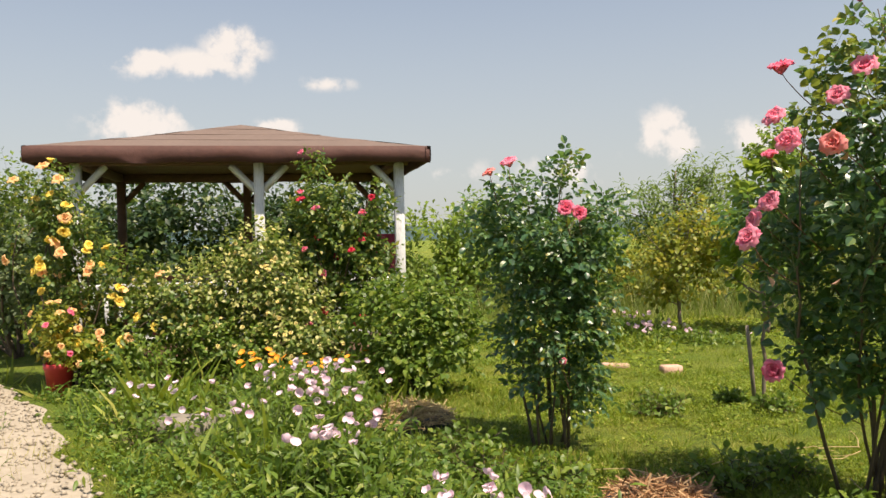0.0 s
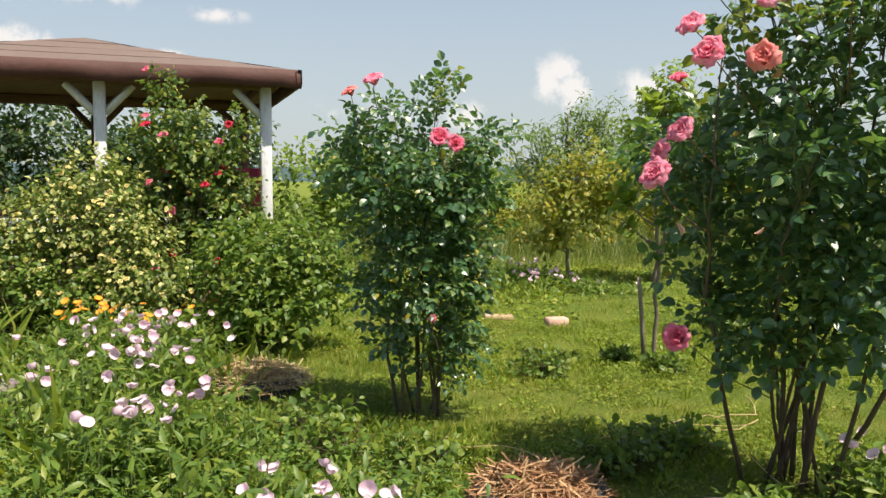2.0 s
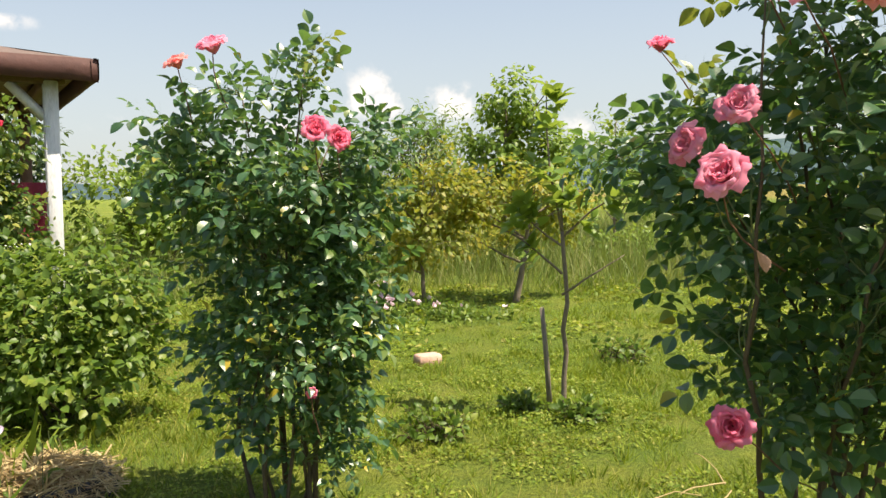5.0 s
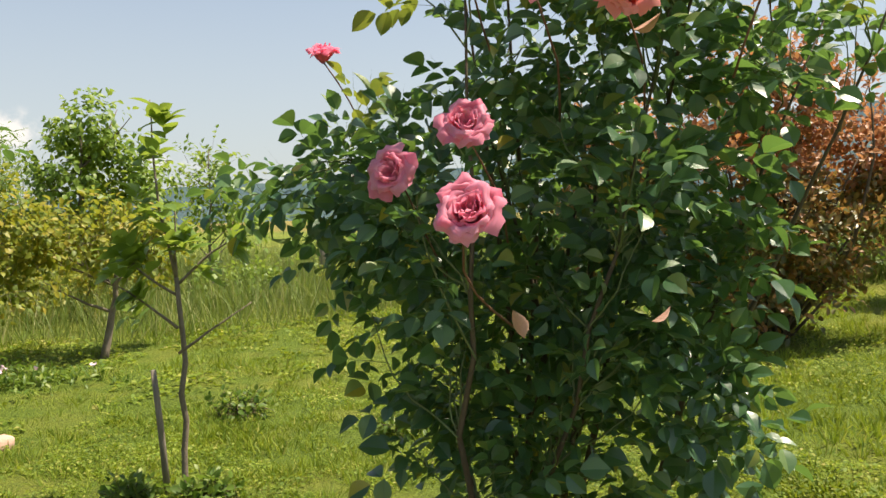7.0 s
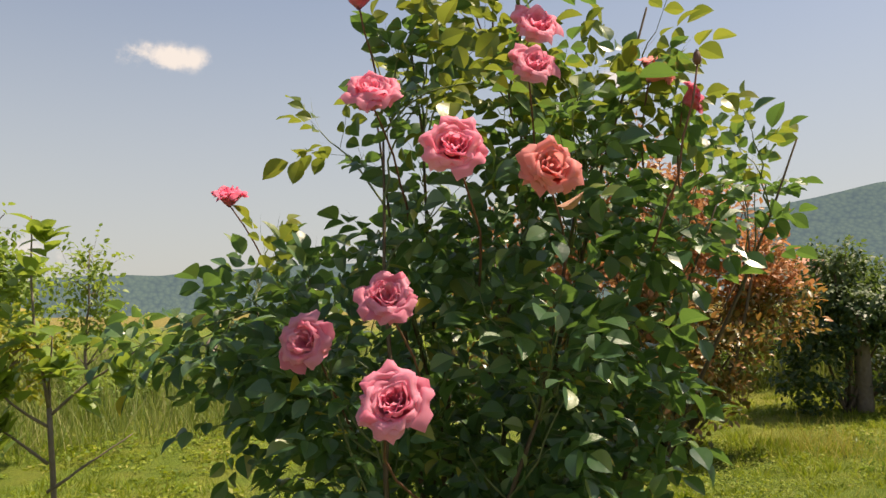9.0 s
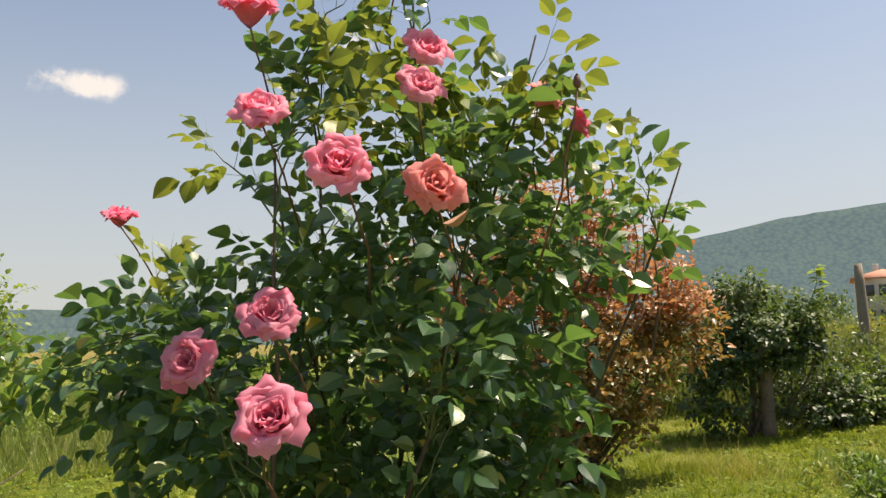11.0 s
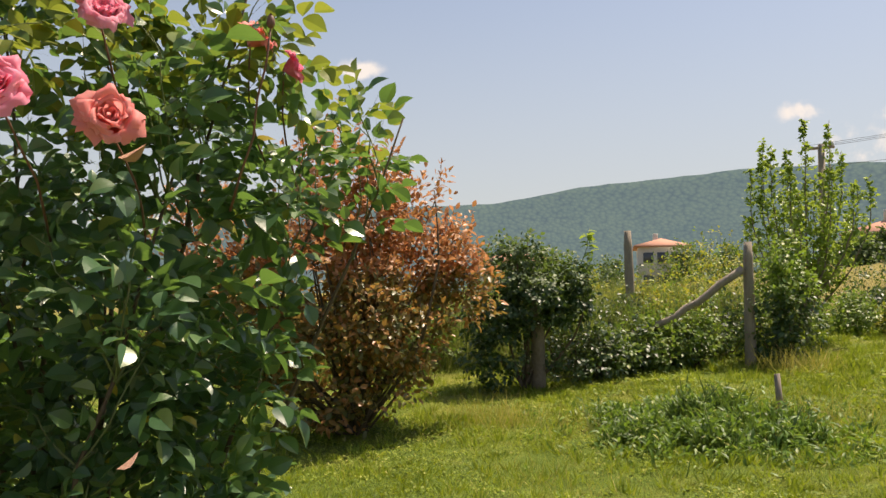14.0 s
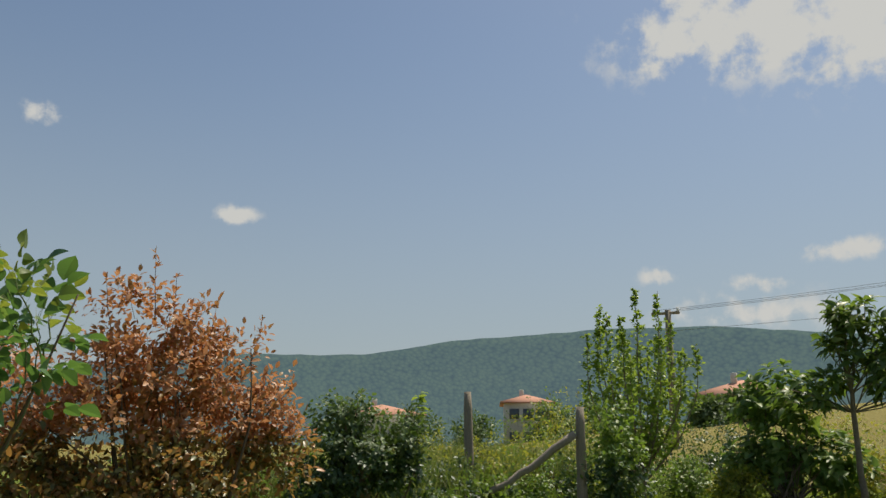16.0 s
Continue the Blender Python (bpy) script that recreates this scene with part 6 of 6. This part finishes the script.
primrose_patch(-1.2, 5.2, [(-0.62, 0.75, 0.24, 0.22, 0.42, 3), (-0.32, 0.1, 0.2, 0.26, 0.36, 2.2), (0.25, -0.85, 0.22, 0.26, 0.32, 2.4), (-0.75, -0.3, 0.4, 0.4, 0.28, 1.0), (-1.6, 0.6, 0.6, 0.4, 0.3, 1.2)], 110, 1500, "patch of pale pink evening primroses in long grass")
primrose_patch(0.2, 3.45, [(0, 0, 0.18, 0.2, 0.3, 2), (0.35, -0.25, 0.25, 0.15, 0.26, 1.2), (-0.4, 0.3, 0.2, 0.15, 0.25, 0.5)], 26, 420, "pale pink evening primroses beside the tyre planter")
primrose_patch(2.35, 4.35, [(0, 0, 0.12, 0.12, 0.26, 1)], 5, 60, "few pink evening primroses by the rose's foot")
primrose_patch(0.9, 10.9, [(0, 0, 0.35, 0.3, 0.16, 1), (-0.5, 1.2, 0.3, 0.3, 0.16, 0.6), (0.7, -0.3, 0.3, 0.2, 0.14, 0.5)], 34, 260, "low pale pink flowers under the fruit tree")
ORANGE = cup_mesh("orange_flower", M_ORANGE, 8, 6, 0.3)


def orange_patch(x, y, spread, n):
    t = thing("marigold_patch", x, y, "orange marigold flowers in the long grass", "flower patch", "marigold patches")
    leaves = Build()
    p = rng.normal(size=(160, 2)) * spread
    for i in range(5):
        leaves.scatter(LEAF_LONG, np.c_[p, np.full(160, 0.06 * (i + 1))], rng.normal(size=(160, 3)) + (0, 0, 0.6), rng.normal(size=(160, 3)) + (0, 0, 1), 0.08)
    part("foliage", leaves, M_SHRUB, t, kind="stuff")
    for _ in range(n):
        q = rng.normal(size=2) * np.array(spread)
        flower("flower", ORANGE, t, (q[0], q[1], rng.uniform(0.3, 0.44)), rng.normal(scale=0.3, size=3) + np.array([0.1, -0.3, 1]), rng.uniform(0.05, 0.07))


orange_patch(-2.6, 6.65, (0.22, 0.15), 18)
orange_patch(-2.0, 6.8, (0.2, 0.12), 11)


def tyre_planter(x, y, r, fill, label, straw_n, heap=0.0):
    t = thing("tyre_planter", x, y, label, "tyre planter", "tyre planters on the lawn")
    t.location.z -= 0.1
    w = r * 0.3
    prof = [(r - w, 0.16), (r - w * 0.7, 0.2), (r - w * 0.25, 0.19), (r, 0.15), (r + 0.005, 0.09), (r, 0.03), (r - w * 0.3, -0.02), (r - w, 0.0), (r - w - 0.01, 0.08), (r - w, 0.16)]
    tyre = part("tyre", Build().lathe(prof, 40, 0.01), M_RUBBER, t, "old black rubber tyre")
    for k in range(36):
        a = 2 * math.pi * k / 36
        part("tread_block", Build().box(math.cos(a) * (r + 0.004), math.sin(a) * (r + 0.004), 0.09, 0.016, 0.03, 0.12, 0.003, a), M_RUBBER, tyre)
    part("soil", Build().lathe([(0.0, 0.17), (r * 0.3, 0.16), (r - w, 0.13), (r - w, 0.02)], 24), M_SOIL, t)
    s = Build()
    a, rr = rng.uniform(0, 6.28, straw_n), rng.random(straw_n) ** 0.6 * (r * (1.1 if heap else 0.92))
    p = np.c_[rr * np.cos(a), rr * np.sin(a), 0.17 + (0.1 + heap) * (1 - (rr / r) ** 2) * rng.random(straw_n) ** (0.5 if heap else 1.0)]
    s.scatter(STRAW, p, rng.normal(size=(straw_n, 3)) * (1, 1, 0.3), rng.normal(size=(straw_n, 3)) + (0, 0, 1.5), rng.uniform(0.04, 0.2, straw_n))
    part("mulch", s, fill, t, "dry brown cuttings", kind="stuff")
    return t


tyre_planter(0.93, 4.12, 0.3, M_RUST, "half-buried tyre planter topped with dry brown cuttings", 1500)
tyre_planter(-0.98, 5.85, 0.33, M_STRAW, "half-buried tyre planter heaped with yellow straw", 2200, 0.01)


def rubber_tub(x, y):
    t = thing("rubber_tub", x, y, "black rubber tub holding soil and weeds", "tub")
    part("shell", Build().lathe([(0.0, 0.0), (0.12, 0.0), (0.145, 0.02), (0.17, 0.17), (0.187, 0.182), (0.187, 0.195), (0.172, 0.197), (0.16, 0.18), (0.14, 0.1), (0.0, 0.1)], 32), M_TUB, t)
    part("soil", Build().lathe([(0.0, 0.14), (0.1, 0.138), (0.15, 0.13), (0.145, 0.08)], 24), M_SOIL, t)
    w = Build()
    twigs(w, [(0.06, 0, 0.22, 0.12, 0.1, 0.07)], 40, 4, 0.045, LEAF_MID, gaps=0)
    part("weed_growth", w, M_SHRUB, t, kind="stuff")


rubber_tub(1.62, 3.62)


def block(name, x, y, s, turn, mat, label, category, group=""):
    t = thing(name, x, y, label, category, group)
    t.rotation_euler = (0.04, 0.03, turn)
    part("body", Build().box(0, 0, s[2] / 2 - 0.01, *s, 0.012), mat, t)


block("concrete_block", -2.5, 5.15, (0.42, 0.26, 0.2), 0.2, M_CONCRETE, "weathered grey block lying in the long grass", "block")
block("brick", 1.03, 8.66, (0.22, 0.12, 0.1), 0.5, M_BRICK, "pale pink brick lying on the lawn", "brick", "loose bricks")
block("brick", 0.45, 8.9, (0.3, 0.1, 0.06), 0.2, M_BRICK, "rust-coloured flat brick lying on the lawn", "brick", "loose bricks")


def red_pot(x, y):
    t = thing("flower_pot", x, y, "red plastic flower pot with pink flowers by the gazebo", "flower pot")
    part("pot", Build().lathe([(0, 0), (0.105, 0), (0.135, 0.26), (0.147, 0.27), (0.147, 0.32), (0.135, 0.325), (0.128, 0.28), (0, 0.27)], 28), M_REDPOT, t)
    part("soil", Build().lathe([(0, 0.285), (0.125, 0.28), (0.125, 0.25)], 20), M_SOIL, t)
    w = Build()
    L = [(0, 0, 0.62, 0.26, 0.24, 0.28), (0.3, -0.05, 0.45, 0.2, 0.18, 0.15)]
    twigs(w, L, 220, 4, 0.06, LEAF_MID, gaps=0.2)
    part("foliage", w, M_YELLOWGREEN, t, kind="stuff")
    dot_blooms(t, [SMALL_DEEP, SMALL_APRICOT], L, 16, 0.07)


red_pot(-4.86, 6.65)

# ---------------------------------------------------------------- bed weeds, grass


def bed_weeds():
    """Leafy knee-high growth between the path, the gazebo and the roses."""
    b = Build()
    n = 9000
    x, y = rng.uniform(-6.2, 0.7, n), rng.uniform(3.2, 7.4, n)
    val = np.array([noise.noise(Vector((a * 1.3, c * 1.3, 5))) for a, c in zip(x, y)])
    keep = (on_path(x, y) < -0.12) & (y < 8.1 + 0.55 * x.clip(-9, -1.2) * 0.3) & (y > 3.3 + 0.1 * x) & (y < 6.4 - 1.5 * np.clip(x + 0.9, 0, 2)) & (val > -0.12) & ((x + 0.85) ** 2 + (y - 5.5) ** 2 > 0.42)
    x, y, val = x[keep], y[keep], val[keep]
    h = rng.uniform(0.05, 0.16, len(x)) * (0.8 + 1.1 * np.clip(val, 0, 1))
    foot = np.c_[x, y, ground_z(x, y)]
    for i in range(6):
        q = foot + np.c_[rng.normal(scale=0.018, size=(len(x), 2)), h * (i + 0.8) / 6]
        b.scatter(LEAF_LONG if i % 2 else LEAF_MID, q, rng.normal(size=(len(x), 3)) * (1, 1, 0.5) + (0, 0, 0.35), rng.normal(scale=0.4, size=(len(x), 3)) + (0, 0, 1), rng.uniform(0.022, 0.05, len(x)))
    return tagged(new("bed_weeds", b.mesh("bed_weeds", M_WEED)), "leafy green weeds filling the flower bed", "weeds", kind="stuff")


bed_weeds()


def lawn():
    b = Build()

    def strew(n, x0, x1, y0, y1, h0, h1, limit=None):
        x, y = rng.uniform(x0, x1, n), rng.uniform(y0, y1, n)
        keep = on_path(x, y) < rng.uniform(-0.15, 0.12, n)
        if limit is not None:
            keep &= limit(x, y)
        x, y = x[keep], y[keep]
        tuft = np.array([noise.noise(Vector((a * 1.1, c * 1.1, 0))) + 0.6 * noise.noise(Vector((a * 4, c * 4, 3))) for a, c in zip(x, y)])
        h = rng.uniform(h0, h1, len(x)) * (0.75 + 1.5 * np.clip(tuft, -0.35, 1))
        ax = np.c_[rng.normal(scale=0.7, size=(len(x), 2)), np.ones(len(x))]
        b.scatter(TURF, np.c_[x, y, ground_z(x, y) - 0.012], ax, rng.normal(size=(len(x), 3)) + (0, 0, 0.3), h * 1.3)

    strew(90000, -3.5, 4.5, 2.8, 8.5, 0.022, 0.06)
    strew(34000, -4, 6, 8.5, 13, 0.03, 0.075)
    strew(90000, 4.0, 11, -1.0, 8.5, 0.022, 0.062)
    strew(44000, 11, 19, -4, 6, 0.035, 0.08)
    strew(2600, -6.5, -1.0, 4.0, 7.2, 0.1, 0.26, lambda x, y: (y > 3.9 + 0.1 * x) & (on_path(x, y) < -0.1))
    def clover(n, x0, x1, y0, y1, size):
        x, y = rng.uniform(x0, x1, n), rng.uniform(y0, y1, n)
        patch = np.array([noise.noise(Vector((a * 0.9, c * 0.9, 7))) + 0.7 * noise.noise(Vector((a * 3.1, c * 3.1, 9))) for a, c in zip(x, y)])
        keep = (patch > -0.05) & (on_path(x, y) < 0)
        x, y, patch = x[keep], y[keep], patch[keep]
        z = ground_z(x, y) + rng.uniform(0.005, 0.03, len(x)) + 0.07 * np.clip(patch, 0, 1)
        b.scatter(LEAF_SMALL, np.c_[x, y, z], rng.normal(size=(len(x), 3)) * (1, 1, 0.35), rng.normal(scale=0.35, size=(len(x), 3)) + (0, 0, 1), rng.uniform(0.5, 1.3, len(x)) * size)

    def tufts(n, x0, x1, y0, y1, h):
        x, y = rng.uniform(x0, x1, n), rng.uniform(y0, y1, n)
        keep = on_path(x, y) < -0.1
        x, y = np.repeat(x[keep], 24), np.repeat(y[keep], 24)
        m = len(x)
        u = rng.normal(size=(m, 2)) * 0.035
        tall = np.repeat(rng.uniform(0.6, 1.3, m // 24), 24) * rng.uniform(0.6, 1.1, m) * h
        b.scatter(TURF, np.c_[x + u[:, 0], y + u[:, 1], ground_z(x, y) - 0.01], np.c_[u * 14 + rng.normal(scale=0.3, size=(m, 2)), np.ones(m)], rng.normal(size=(m, 3)) + (0, 0, 0.3), tall)

    tufts(1100, -3.0, 4.5, 3.0, 9.0, 0.08)
    tufts(1500, 4.0, 12, -1.5, 8.0, 0.1)
    tufts(900, 11, 18, -3, 5, 0.13)
    clover(110000, -3.5, 4.5, 2.8, 9.0, 0.024)
    clover(80000, 4.0, 12, -1.5, 8.5, 0.027)
    clover(16000, -4, 7, 9, 13, 0.06)
    clover(26000, 8, 19, -3, 6, 0.06)
    return tagged(new("grass", b.mesh("grass", M_GRASS)), "green lawn grass with yellow dry blades", "grass", kind="stuff")


lawn()
